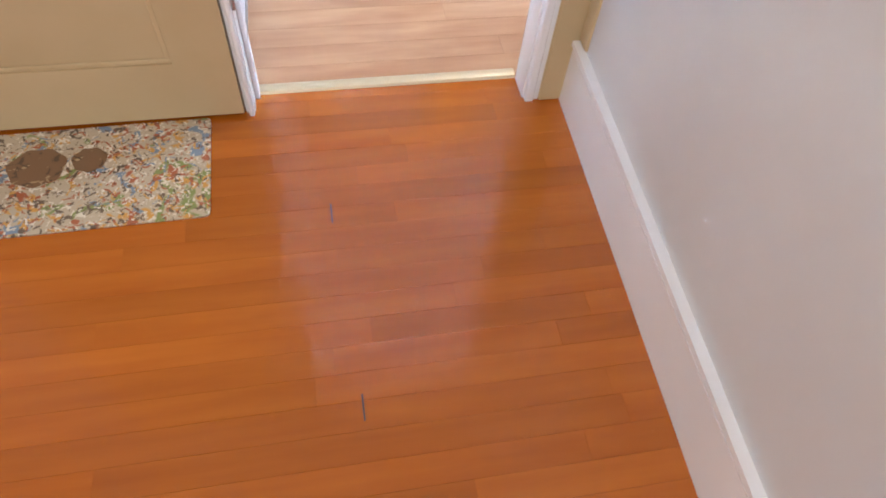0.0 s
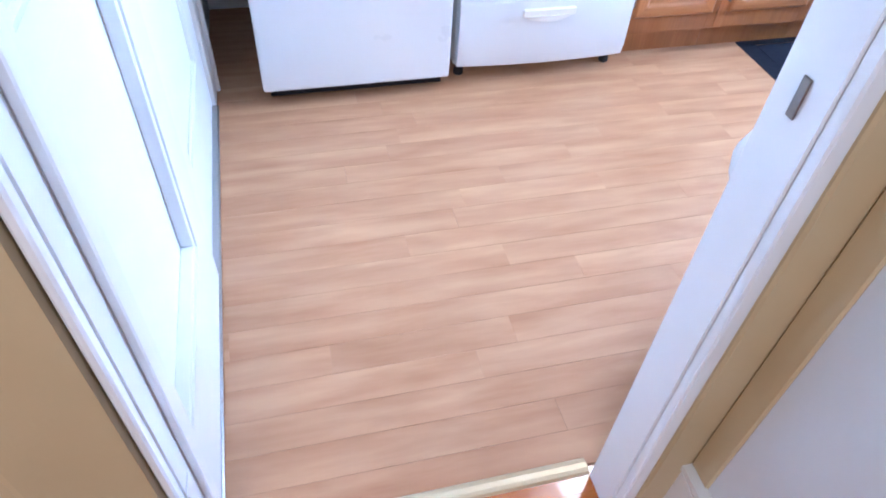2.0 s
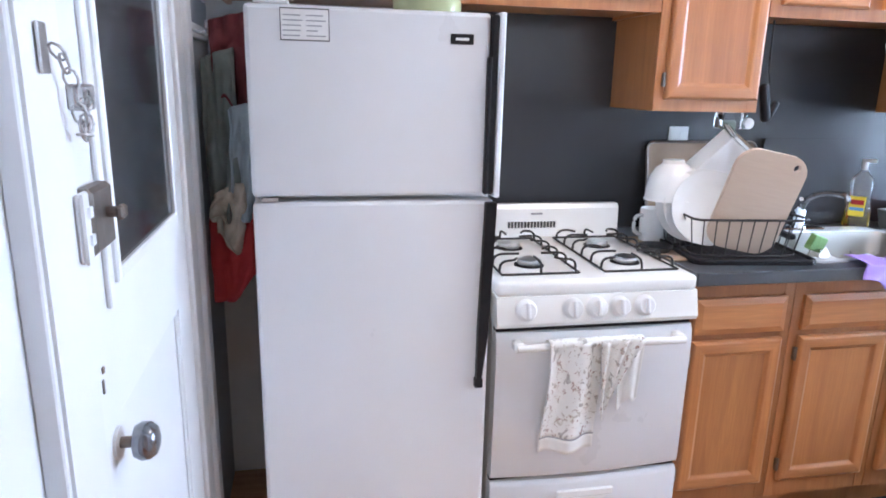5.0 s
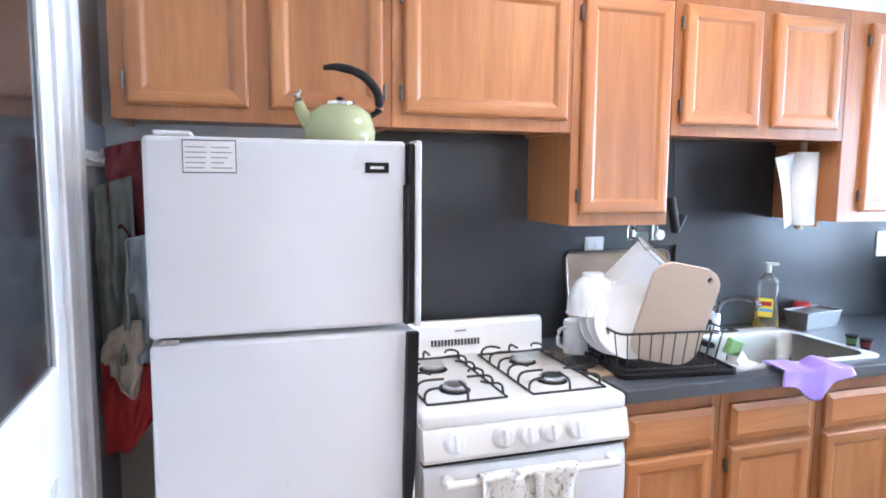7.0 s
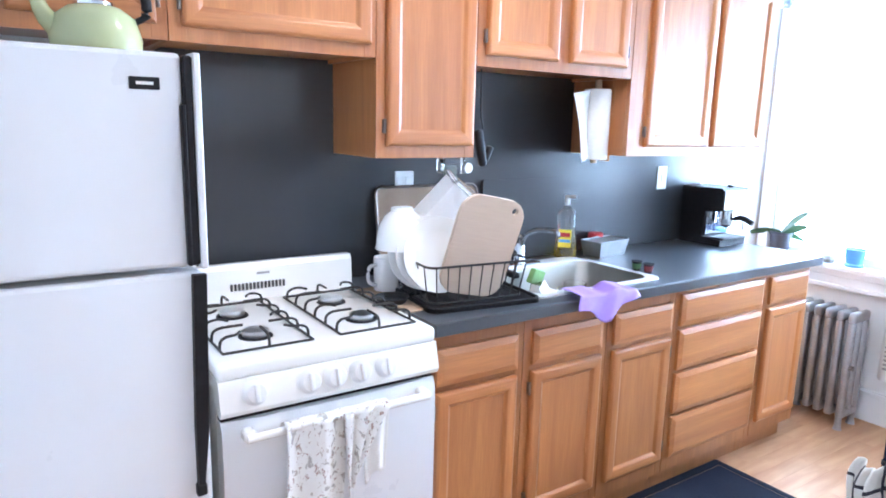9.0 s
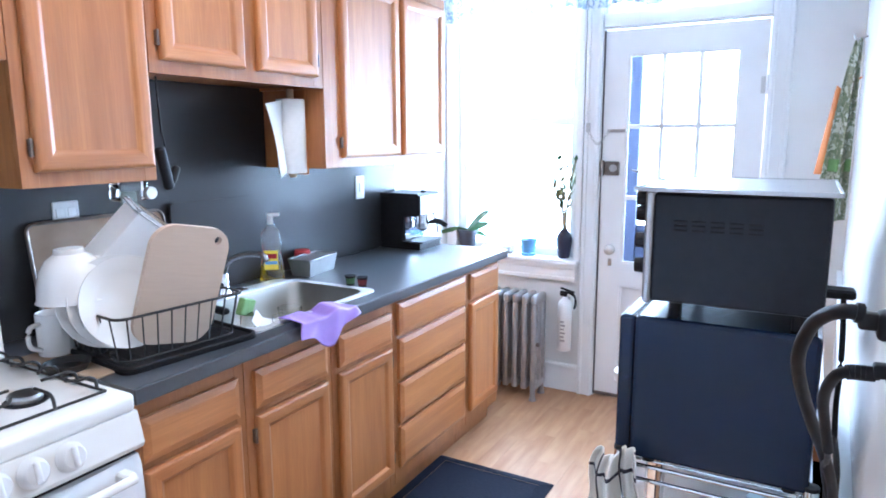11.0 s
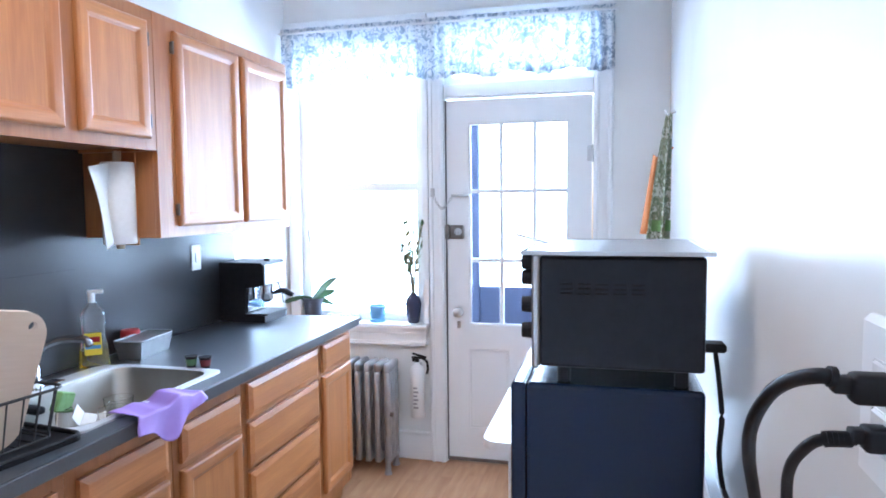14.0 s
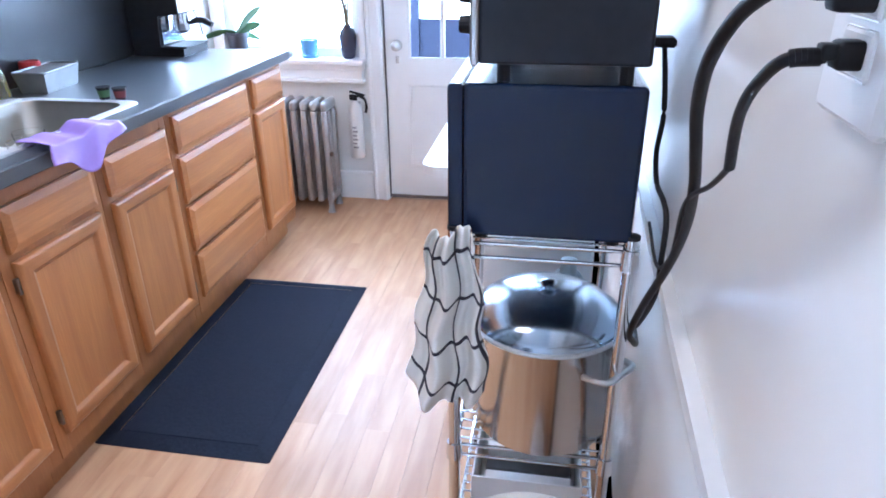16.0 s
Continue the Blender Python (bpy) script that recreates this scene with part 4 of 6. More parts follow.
# Chrome spout given a darker metal for the dark surroundings it reflects.
part("spout", tube(curve([(0, 0, 0.06), (0.0, -0.03, 0.12), (0.01, -0.10, 0.155), (0.02, -0.18, 0.160), (0.02, -0.20, 0.14)], 5), [0.012] * 15 + [0.011] * 5 + [0.012], 10), KNOBGLASS, fc, smooth=60)
part("lever", tube(curve([(0, 0, 0.09), (-0.02, -0.03, 0.115), (-0.06, -0.07, 0.13)], 4), 0.008, 8), CHROME, fc, smooth=60)
part("deck_plate", box(-0.10, 0.10, -0.026, 0.026, 0.0, 0.008, 0.003), CHROME, fc)

# ---- fridge ----
fr = thing("fridge", (0.150, 3.298, 0.0), "white top-freezer fridge with black handle trim", "fridge")
FW, HW = 0.600, 0.583
part("case", box(0.0, FW, 0.075, 0.62, 0.03, 1.585, 0.006), ENAMEL, fr)
fd = part("freezer_door", box(0.0, HW - 0.012, 0.0, 0.068, 1.163, 1.600, 0.010, 2), ENAMEL, fr)
md = part("main_door", box(0.0, FW - 0.004, 0.0, 0.068, 0.055, 1.150, 0.010, 2), ENAMEL, fr)
part("gasket", join(box(0.012, FW - 0.02, 0.068, 0.075, 1.17, 1.585), box(0.012, FW - 0.02, 0.068, 0.075, 0.07, 1.145)), GREYINK, fr)
part("hinge_cover", box(0.02, 0.10, 0.01, 0.10, 1.5985, 1.612, 0.005), PLASTICW, fr)
part("kick_grille", box(0.02, FW - 0.02, 0.05, 0.075, 0.012, 0.056), BLACK, fr)
part("freezer_handle", join(box(HW - 0.012, HW + 0.006, -0.012, 0.06, 1.166, 1.596, 0.004), box(HW - 0.020, HW - 0.010, -0.018, 0.004, 1.166, 1.50, 0.003)), BLACK, fd, "black plastic grip strip")
part("trim_strip", box(HW + 0.006, HW + 0.021, -0.016, 0.05, 1.158, 1.602, 0.003), ENAMEL, fd)
part("handle", join(prism([(HW - 0.013, 1.146), (HW + 0.015, 1.146), (HW + 0.006, 0.80), (HW - 0.008, 0.664), (HW - 0.022, 0.664), (HW - 0.022, 0.80)], "y", -0.020, -0.0005), box(HW - 0.026, HW - 0.004, -0.022, -0.0005, 0.638, 0.666, 0.003)), BLACK, md, "tapered black plastic handle")
part("latch", box(0.02, 0.06, -0.001, 0.04, 1.152, 1.161), STEEL, fr)
bg = part("badge", box(0.472, 0.528, -0.003, 0.001, 1.526, 1.550, 0.001), BLACK, fd, "small black badge")
part("lettering", box(0.484, 0.516, -0.0036, -0.003, 1.535, 1.541), PAPER, bg)
lb = thing("label_sheet", (0.229, 3.2965, 1.522), "small printed paper label taped to the freezer door", "label")
part("paper", box(0.0, 0.110, -0.0005, 0.0, 0.0, 0.071), PAPER, lb)
part("border", join(box(0.0, 0.110, -0.0009, -0.0006, 0.0, 0.0025), box(0.0, 0.110, -0.0009, -0.0006, 0.0685, 0.071), box(0.0, 0.002, -0.0009, -0.0006, 0, 0.071), box(0.108, 0.110, -0.0009, -0.0006, 0, 0.071)), INK, lb)
random.seed(5)
part("text_lines", join(*[box(0.006 + (0.0 if k < 5 else 0.052), 0.006 + (0.0 if k < 5 else 0.052) + random.uniform(0.025, 0.045), -0.0009, -0.0006, 0.010 + 0.011 * (k % 5), 0.0125 + 0.011 * (k % 5)) for k in range(10)]), GREYINK, lb)

# ---- stove ----
st = thing("gas_stove", (0.778, 3.36, 0.0), "white four-burner gas stove with five knobs", "stove")
SW = 0.606
part("body", box(0.004, SW - 0.004, 0.03, 0.56, 0.05, 0.865), STOVEW, st)
part("cooktop", box(0.0, SW, -0.012, 0.56, 0.866, 0.912, 0.014, 3), STOVEW, st, smooth=40)
part("control_panel", prism([(-0.012, 0.868), (-0.030, 0.795), (-0.022, 0.782), (0.03, 0.782), (0.03, 0.872)], "x", 0.0, SW), STOVEW, st)
part("backguard", prism([(0.515, 0.91), (0.520, 1.012), (0.530, 1.026), (0.560, 1.026), (0.565, 0.91)], "x", 0.006, SW - 0.006), STOVEW, st)
part("vent_slots", join(*[box(0.185 + 0.012 * k, 0.191 + 0.012 * k, 0.512, 0.520, 0.945, 0.966) for k in range(15)]), INK, st, "dark vent slots")
part("badge", box(0.27, 0.31, 0.514, 0.520, 0.992, 0.998), GREYINK, st)
for kx in (0.083, 0.220, 0.291, 0.361, 0.437):
    kb = part("knob", moved(join(lathe([(0.031, 0.0), (0.031, 0.004), (0.028, 0.007), (0.026, 0.018), (0.022, 0.022), (0.0, 0.023)], 28), box(-0.0065, 0.0065, -0.023, 0.023, 0.014, 0.029, 0.005, 3)), pose(kx, -0.022, 0.832, 76, 0, 0)), PLASTICW, st, "white plastic control knob", 40)
od = part("oven_door", bowed([(-0.004, 0.305), (-0.014, 0.312), (-0.018, 0.325), (-0.020, 0.70), (-0.016, 0.745), (-0.006, 0.764), (0.028, 0.764), (0.028, 0.305)], 0.004, SW - 0.004, 0.016), ENAMEL, st, smooth=35)
# Black bars fill the gaps round the oven door as their shade.
for z0, z1 in ((0.286, 0.308), (0.762, 0.785)):
    part("seam", box(0.006, SW - 0.006, 0.0, 0.029, z0, z1), BLACK, st, "black bar standing in for the shaded gap by the oven door")
part("handle", join(tube([(0.05, -0.058, 0.735), (SW - 0.05, -0.058, 0.735)], 0.011, 12), box(0.045, 0.075, -0.06, -0.018, 0.722, 0.750, 0.006), box(SW - 0.075, SW - 0.045, -0.06, -0.018, 0.722, 0.750, 0.006)), STOVEW, od, "white bar handle", 40)
dw = part("broiler_drawer", bowed([(-0.006, 0.294), (-0.014, 0.288), (-0.018, 0.278), (-0.020, 0.10), (-0.012, 0.062), (0.028, 0.062), (0.028, 0.294)], 0.004, SW - 0.004, 0.016), ENAMEL, st, smooth=35)
part("pull", join(box(0.205, 0.385, -0.044, -0.033, 0.236, 0.262, 0.004), prism([(0.215, 0.236), (0.375, 0.236), (0.345, 0.222), (0.295, 0.215), (0.245, 0.222)], "y", -0.041, -0.033)), STOVEW, dw)
for fx in (0.03, SW - 0.03):
    part("foot", lathe([(0.015, 0.0), (0.018, 0.004), (0.012, 0.05)], 12, fx, 0.05), BLACK, st)


def grate(cx):
    """A thin wire frame with bent wires that rise from its long sides and reach in over the burners."""
    g = part("grate", tube([(cx - 0.115, 0.045, 0.9165), (cx + 0.115, 0.045, 0.9165), (cx + 0.115, 0.475, 0.9165), (cx - 0.115, 0.475, 0.9165)], 0.0035, 8, True), IRON, st, "black iron pan grate")
    for sx in (-1, 1):
        for k in range(6):
            y = 0.075 + 0.074 * k
            by = 0.155 if k < 3 else 0.365
            reach = 0.035 if k in (1, 4) else 0.058
            bend = [(cx + sx * 0.115, y, 0.9165), (cx + sx * 0.112, y, 0.938), (cx + sx * 0.098, y, 0.948), (cx + sx * 0.075, y, 0.950), (cx + sx * reach, y + 0.3 * (by - y), 0.949)]
            part("finger", tube(curve(bend, 3), 0.0038, 6), IRON, g)
    for y, dy in ((0.045, 1), (0.475, -1)):
        part("finger", tube(curve([(cx, y, 0.9165), (cx, y + dy * 0.004, 0.938), (cx, y + dy * 0.020, 0.948), (cx, y + dy * 0.070, 0.949)], 3), 0.0038, 6), IRON, g)
    for by in (0.155, 0.365):
        bn = part("burner", lathe([(0.046, 0.9125), (0.045, 0.914), (0.041, 0.9135), (0.039, 0.916), (0.0, 0.916)], 24, cx, by), BLACK, st, "burner in a dark bowl")
        part("cap", lathe([(0.034, 0.914), (0.036, 0.926), (0.033, 0.931), (0.0, 0.932)], 24, cx, by), STEEL, bn, "grey burner cap")


grate(0.145)
grate(0.455)


def towel_panel(u, v):
    """The long left half, with a soft fold down its middle."""
    x = 0.915 + 0.155 * u + 0.006 * math.sin(5 * v) - 0.012 * v * (1 - u)
    y = 3.284 - 0.012 * math.sin(2.2 + u * 9 + 0.8 * v) - 0.006 * v
    return (x, y, 0.752 - 0.325 * v - 0.008 * math.sin(3 * u) * v)


def towel_gather(u, v):
    """The gathered right half, drawn together towards its foot."""
    x = 1.064 + 0.132 * u * (1 - 0.78 * v) + 0.012 * v
    y = 3.276 - 0.012 * math.sin(u * 15 + 1.2 * v)
    return (x, y, 0.754 - (0.24 - 0.09 * u) * v)


def towel_tail(u, v):
    x = 1.118 + 0.088 * u * (1 - 0.25 * v) + 0.010 * v
    return (x, 3.290 - 0.007 * math.sin(u * 10 + 2), 0.750 - (0.21 - 0.03 * u) * v - 0.012 * v * math.sin(u * 9))


tt = thing("tea_towel", (0, 0, 0), "white tea towel with grey prints over the oven handle", "tea towel")
cloth("long_half", 26, 24, lambda u, v: towel_panel(u, v * 0.86), TEATOWEL, tt)
cloth("hem", 26, 4, lambda u, v: towel_panel(u, 0.875 + v * 0.125), PLAINTOWEL, tt, label="plain white hem")
cloth("hem_line", 26, 1, lambda u, v: towel_panel(u, 0.86 + v * 0.015), GREYINK, tt, label="grey woven stripe")
cloth("gathered_half", 26, 18, towel_gather, TEATOWEL, tt)
cloth("tail", 14, 14, towel_tail, PLAINTOWEL, tt, label="plain white corner")
cloth("top_roll", 24, 8, lambda u, v: (0.915 + 0.28 * u, 3.302 - 0.020 * math.cos(math.pi * (v - 0.1)) - 0.003 * math.sin(u * 20), 0.738 + 0.020 * math.sin(math.pi * v)), TEATOWEL, tt)

# ---- cart with ovens ----
CX0, CX1, CY0, CY1 = 1.672, 2.142, 1.985, 2.330
ct = thing("wire_cart", (0, 0, 0), "chrome wire shelf cart against the wall", "shelf cart")
for x in (CX0 + 0.012, CX1 - 0.012):
    for y in (CY0 + 0.012, CY1 - 0.012):
        ps = part("post", rod((x, y, 0.02), (x, y, 0.890), 0.0125, 14), CHROME, ct, smooth=40)
        part("foot", lathe([(0.015, 0.0), (0.018, 0.004), (0.013, 0.022)], 12, x, y), BLACK, ps)
        part("cap", lathe([(0.0135, 0.890), (0.0135, 0.897), (0.0, 0.899)], 12, x, y), BLACK, ps)
for z in (0.10, 0.378, 0.864):
    sh = part("shelf", rod((CX0 + 0.012, CY1 - 0.012, z), (CX1 - 0.012, CY1 - 0.012, z), 0.004, 8), CHROME, ct, smooth=40)
    for zz in (z, z - 0.028):
        for a, b in (((CX0 + 0.012, CY0 + 0.012, zz), (CX1 - 0.012, CY0 + 0.012, zz)), ((CX0 + 0.012, CY0 + 0.012, zz), (CX0 + 0.012, CY1 - 0.012, zz)), ((CX1 - 0.012, CY0 + 0.012, zz), (CX1 - 0.012, CY1 - 0.012, zz))):
            part("rail", rod(a, b, 0.004, 8), CHROME, sh, smooth=40)
    part("rail", rod((CX0 + 0.012, CY1 - 0.012, z - 0.028), (CX1 - 0.012, CY1 - 0.012, z - 0.028), 0.004, 8), CHROME, sh, smooth=40)
    for k in range(15):
        x = CX0 + 0.03 + (CX1 - CX0 - 0.06) * k / 14
        part("wire", rod((x, CY0 + 0.012, z + 0.0035), (x, CY1 - 0.012, z + 0.0035), 0.0025, 6), CHROME, sh)
    for x in (CX0 + 0.012, CX1 - 0.012):
        for y in (CY0 + 0.012, CY1 - 0.012):
            part("collar", lathe([(0.018, z - 0.035), (0.016, z + 0.006)], 12, x, y), CHROME, sh, smooth=40)
mw = thing("microwave", (1.674, 2.000, 0.8705), "black countertop microwave on the wire cart", "microwave")
part("case", box(0.0, 0.46, 0.0, 0.302, 0.012, 0.288, 0.008, 2), GLOSSBLACK, mw)
part("door", box(0.004, 0.35, 0.302, 0.330, 0.014, 0.286, 0.006, 2), GLOSSBLACK, mw)
part("control_panel", box(0.352, 0.456, 0.302, 0.330, 0.014, 0.286, 0.006, 2), BLACK, mw)
part("pull", tube(curve([(0.33, 0.330, 0.06), (0.33, 0.350, 0.09), (0.33, 0.350, 0.20), (0.33, 0.330, 0.23)], 4), 0.007, 8), STEEL, mw)
for x in (0.03, 0.43):
    for y in (0.03, 0.27):
        part("foot", lathe([(0.012, 0.0), (0.012, 0.013)], 12, x, y), BLACK, mw)
to = thing("toaster_oven", (1.676, 2.002, 1.1590), "black toaster oven with steel front and round knobs", "toaster oven")
part("case", box(0.0, 0.40, 0.0, 0.276, 0.030, 0.227, 0.006, 2), OVENBLACK, to)
part("front", box(-0.002, 0.402, 0.276, 0.290, 0.026, 0.229, 0.004), STEEL, to, "brushed steel front panel")
part("door_glass", box(0.09, 0.39, 0.290, 0.294, 0.05, 0.212), DARKGLASS, to)
for k in range(5):
    for j in range(3):
        part("slot", box(-0.0010, 0.002, 0.098 + 0.030 * k, 0.120 + 0.030 * k, 0.176 - 0.008 * j, 0.1795 - 0.008 * j, 0.0008), BLACK, to)
for z in (0.089, 0.136, 0.185, 0.213):
    part("knob", tube([(0.03, 0.290, z), (0.03, 0.310, z)], [0.015, 0.0135], 16), BLACK, to, "black round knob")
for x in (0.03, 0.37):
    for y in (0.035, 0.235):
        part("foot", lathe([(0.012, 0.0), (0.012, 0.031)], 12, x, y), BLACK, to)
tray = thing("baking_tray", (1.660, 1.995, 1.3885), "flat metal tray lying on the toaster oven", "tray")
part("sheet", box(0.0, 0.36, 0.0, 0.31, 0.002, 0.005, 0.001), STEEL, tray)
part("lip", join(box(-0.004, 0.0, -0.004, 0.314, 0.0, 0.007), box(0.36, 0.364, -0.004, 0.314, 0.0, 0.007), box(0.0, 0.36, -0.004, 0.0, 0.0, 0.007), box(0.0, 0.36, 0.31, 0.314, 0.0, 0.007)), STEEL, tray)
single("foil_lid", moved(box(-0.06, 0.06, -0.03, 0.03, 0, 0.003, 0.001), pose(0, 0, 0.014, 16, 4, 10)), STEEL, (1.735, 2.300, 1.3965), "bent metal lid resting on the tray", "lid")
pt = thing("stock_pot", (1.808, 2.138, 0.3845), "large polished steel stock pot with a domed lid", "pot")
pt.matrix_world = pose(1.808, 2.138, 0.3845) @ Matrix.Diagonal((1.15, 1.15, 1.11, 1))
part("body", lathe([(0.0, 0.0), (0.122, 0.0), (0.130, 0.006), (0.130, 0.226), (0.136, 0.234), (0.133, 0.237), (0.127, 0.232), (0.127, 0.008), (0.0, 0.006)], 40), POTSTEEL, pt, smooth=40)
ld = part("lid", lathe([(0.142, 0.236), (0.141, 0.241), (0.134, 0.252), (0.115, 0.269), (0.085, 0.284), (0.045, 0.294), (0.0, 0.297), (0.0, 0.294), (0.045, 0.291), (0.084, 0.281), (0.113, 0.266), (0.132, 0.249), (0.137, 0.236)], 48), LIDSTEEL, pt, "domed polished steel lid, tinted blue for the reflected window", 60)
part("rim", tube([(0.141 * math.cos(2 * math.pi * k / 36), 0.141 * math.sin(2 * math.pi * k / 36), 0.239) for k in range(36)], 0.0045, 8, True), STEEL, ld)
part("lid_knob", lathe([(0.007, 0.294), (0.007, 0.300), (0.014, 0.304), (0.016, 0.308), (0.012, 0.313), (0.0, 0.314)], 24), LIDSTEEL, ld, "small round steel knob", 50)
for s in (-1, 1):
    part("loop_handle", moved(tube(curve([(0.126, 0.045, 0.185), (0.168, 0.038, 0.192), (0.172, 0.0, 0.194), (0.168, -0.038, 0.192), (0.126, -0.045, 0.185)], 4), 0.006, 8), pose(0, 0, 0, 0, 0, -130 if s < 0 else 70)), STEEL, pt, smooth=60)


def grid_fn(u, v):
    w = 0.075 + 0.085 * v ** 0.7
    y = 2.326 + 0.024 * v - w * (u - 0.35) + 0.006 * math.sin(14 * v)
    x = 1.640 - 0.012 * v + 0.030 * math.sin(11 * u + 1.5 * v) * (0.3 + 0.7 * v) + 0.012 * math.sin(23 * u + 4 * v)
    z = 0.903 - 0.390 * v * (1.0 - 0.30 * abs(u - 0.6)) - 0.012 * math.sin(6 * u)
    return (x, y, z)


cloth("grid_tea_towel", 40, 30, grid_fn, GRIDCLOTH, None, (0, 0, 0), "white tea towel with dark grid lines on the cart", "tea towel")
tb = thing("trash_can", (1.18, 2.142, 0.0), "white oval plastic trash can", "trash can")
tb.matrix_world = pose(1.18, 2.142, 0.0) @ Matrix.Diagonal((1.30, 1.24, 0.905, 1))
part("bin", lathe([(0.0, 0.0), (0.112, 0.0), (0.118, 0.01), (0.176, 0.56), (0.170, 0.56), (0.112, 0.015), (0.0, 0.012)], 40, squash=0.80), PLASTICW, tb, smooth=40)
part("lid", lathe([(0.184, 0.548), (0.187, 0.570), (0.180, 0.592), (0.165, 0.602), (0.0, 0.608)], 40, squash=0.80), PLASTICW, tb, "white lid with a rolled edge", 40)

# ---- window corner ----
rd = thing("radiator", (3.80, 3.29, 0.0), "silver painted cast iron radiator below the window", "radiator")
for k in range(6):
    y = 0.03 + 0.056 * k
    pr_ = [box(0.0 + 0.062 * j, 0.045 + 0.062 * j, y - 0.017, y + 0.017, 0.07, 0.565, 0.014, 2) for j in range(3)]
    part("section", join(*pr_, box(0.0, 0.169, y - 0.019, y + 0.019, 0.555, 0.61, 0.016, 2), box(0.0, 0.169, y - 0.019, y + 0.019, 0.06, 0.11, 0.014, 2)), SILVER, rd, smooth=50)
for k in (0, 5):
    for x in (0.015, 0.15):
        part("foot", lathe([(0.022, 0.0), (0.016, 0.02), (0.014, 0.07)], 10, x, 0.03 + 0.056 * k), SILVER, rd)
part("bleed_valve", rod((0.02, -0.002, 0.33), (0.02, 0.02, 0.33), 0.012), OLDMETAL, rd)
ex = thing("fire_extinguisher", (3.985, 3.20, 0.27), "white fire extinguisher on a wall bracket", "fire extinguisher")
part("tank", lathe([(0.0, 0.0), (0.036, 0.0), (0.040, 0.006), (0.040, 0.26), (0.034, 0.285), (0.016, 0.30), (0.014, 0.315), (0.0, 0.315)], 24), PLASTICW, ex, smooth=50)
part("valve", join(lathe([(0.013, 0.31), (0.013, 0.335), (0.0, 0.337)], 12), box(-0.008, 0.008, -0.05, 0.03, 0.332, 0.345, 0.003), moved(box(-0.008, 0.008, -0.055, 0.03, 0.0, 0.010, 0.003), pose(0, 0, 0.350, 14, 0, 0))), BLACK, ex, "black lever valve")
part("hose", tube(curve([(0, -0.03, 0.335), (0, -0.055, 0.32), (0, -0.062, 0.28), (0, -0.055, 0.25)], 4), 0.007, 8), BLACK, ex)
part("gauge", rod((-0.02, 0.014, 0.33), (-0.008, 0.014, 0.33), 0.011, 14), BLACK, ex)
part("bracket", box(0.036, 0.06, -0.014, 0.014, 0.05, 0.30, 0.002), STEEL, ex)
part("printed_bars", join(*[moved(box(-0.0408, -0.038, -0.016 + 0.006 * (k % 2), 0.012, 0.06 + 0.022 * k, 0.07 + 0.022 * k), Matrix()) for k in range(6)]), GREYINK, ex)

# valance
cr = thing("valance", (3.97, 0, 0), "sheer floral valance gathered on a rod over window and door", "curtain")
part("rod", rod((0.0, 2.13, 2.425), (0.0, 3.985, 2.425), 0.007, 10), TRIM, cr)


def valance_fn(u, v):
    y = 2.145 + 1.83 * u
    amp = 0.006 + 0.010 * v
    return (0.004 + amp * math.sin(u * 190 + 1.2 * math.sin(u * 23)) + 0.004 * math.sin(u * 61), y, 2.452 - (0.315 + 0.012 * math.sin(u * 40)) * v)


cloth("gathered_cloth", 420, 8, valance_fn, CURTAIN, cr, thick=0.001)
# ---- worktop things ----
ZC = 0.9135


def rounded(w, h, r, n=6):
    out = []
    for cx, cy, s in ((w / 2 - r, h / 2 - r, 0), (-w / 2 + r, h / 2 - r, 90), (-w / 2 + r, -h / 2 + r, 180), (w / 2 - r, -h / 2 + r, 270)):
        for k in range(n + 1):
            t = radians(s + 90 * k / n)
            out.append((cx + r * math.cos(t), cy + r * math.sin(t)))
    return out


dm = thing("drying_mat_tray", (1.650, 3.60, ZC), "black plastic drip tray under the dish rack", "drip tray", turn=-7)
part("tray", prism(rounded(0.40, 0.36, 0.03), "z", 0.0, 0.008), BLACK, dm)
part("lip", tube([(a, b, 0.012) for a, b in rounded(0.39, 0.35, 0.028)], 0.006, 8, True), BLACK, dm)
rk = thing("dish_rack", (1.632, 3.595, ZC + 0.009), "black wire dish rack filled with dishes", "dish rack", turn=-7)
part("rim", tube([(a, b, 0.128) for a, b in rounded(0.37, 0.31, 0.03)], 0.0038, 8, True), IRON, rk)
part("base_ring", tube([(a, b, 0.012) for a, b in rounded(0.33, 0.27, 0.03)], 0.003, 8, True), IRON, rk)
for k in range(9):
    x = -0.16 + 0.04 * k
    part("wire", tube([(x, -0.155, 0.128), (x * 0.92, -0.135, 0.012), (x * 0.92, 0.135, 0.012), (x, 0.155, 0.128)], 0.0020, 6), IRON, rk)
for k in range(6):
    y = -0.12 + 0.048 * k
    for s in (-1, 1):
        part("wire", tube([(s * 0.185, y, 0.128), (s * 0.165, y * 0.9, 0.012)], 0.0020, 6), IRON, rk)
part("grip", box(0.172, 0.200, -0.065, 0.065, 0.045, 0.065, 0.008, 2), BLACK, rk, "black plastic grip")
part("grip", box(0.176, 0.200, -0.045, 0.045, 0.118, 0.138, 0.008, 2), BLACK, rk, "black plastic grip")

# chopping board: leans out of the rack, with a hanging hole
bw, bh = 0.225, 0.322
outl = rounded(bw, bh, 0.062, 8)
hole = [(0.074 + 0.011 * math.cos(-2 * math.pi * k / 16), 0.128 + 0.011 * math.sin(-2 * math.pi * k / 16)) for k in range(16)]


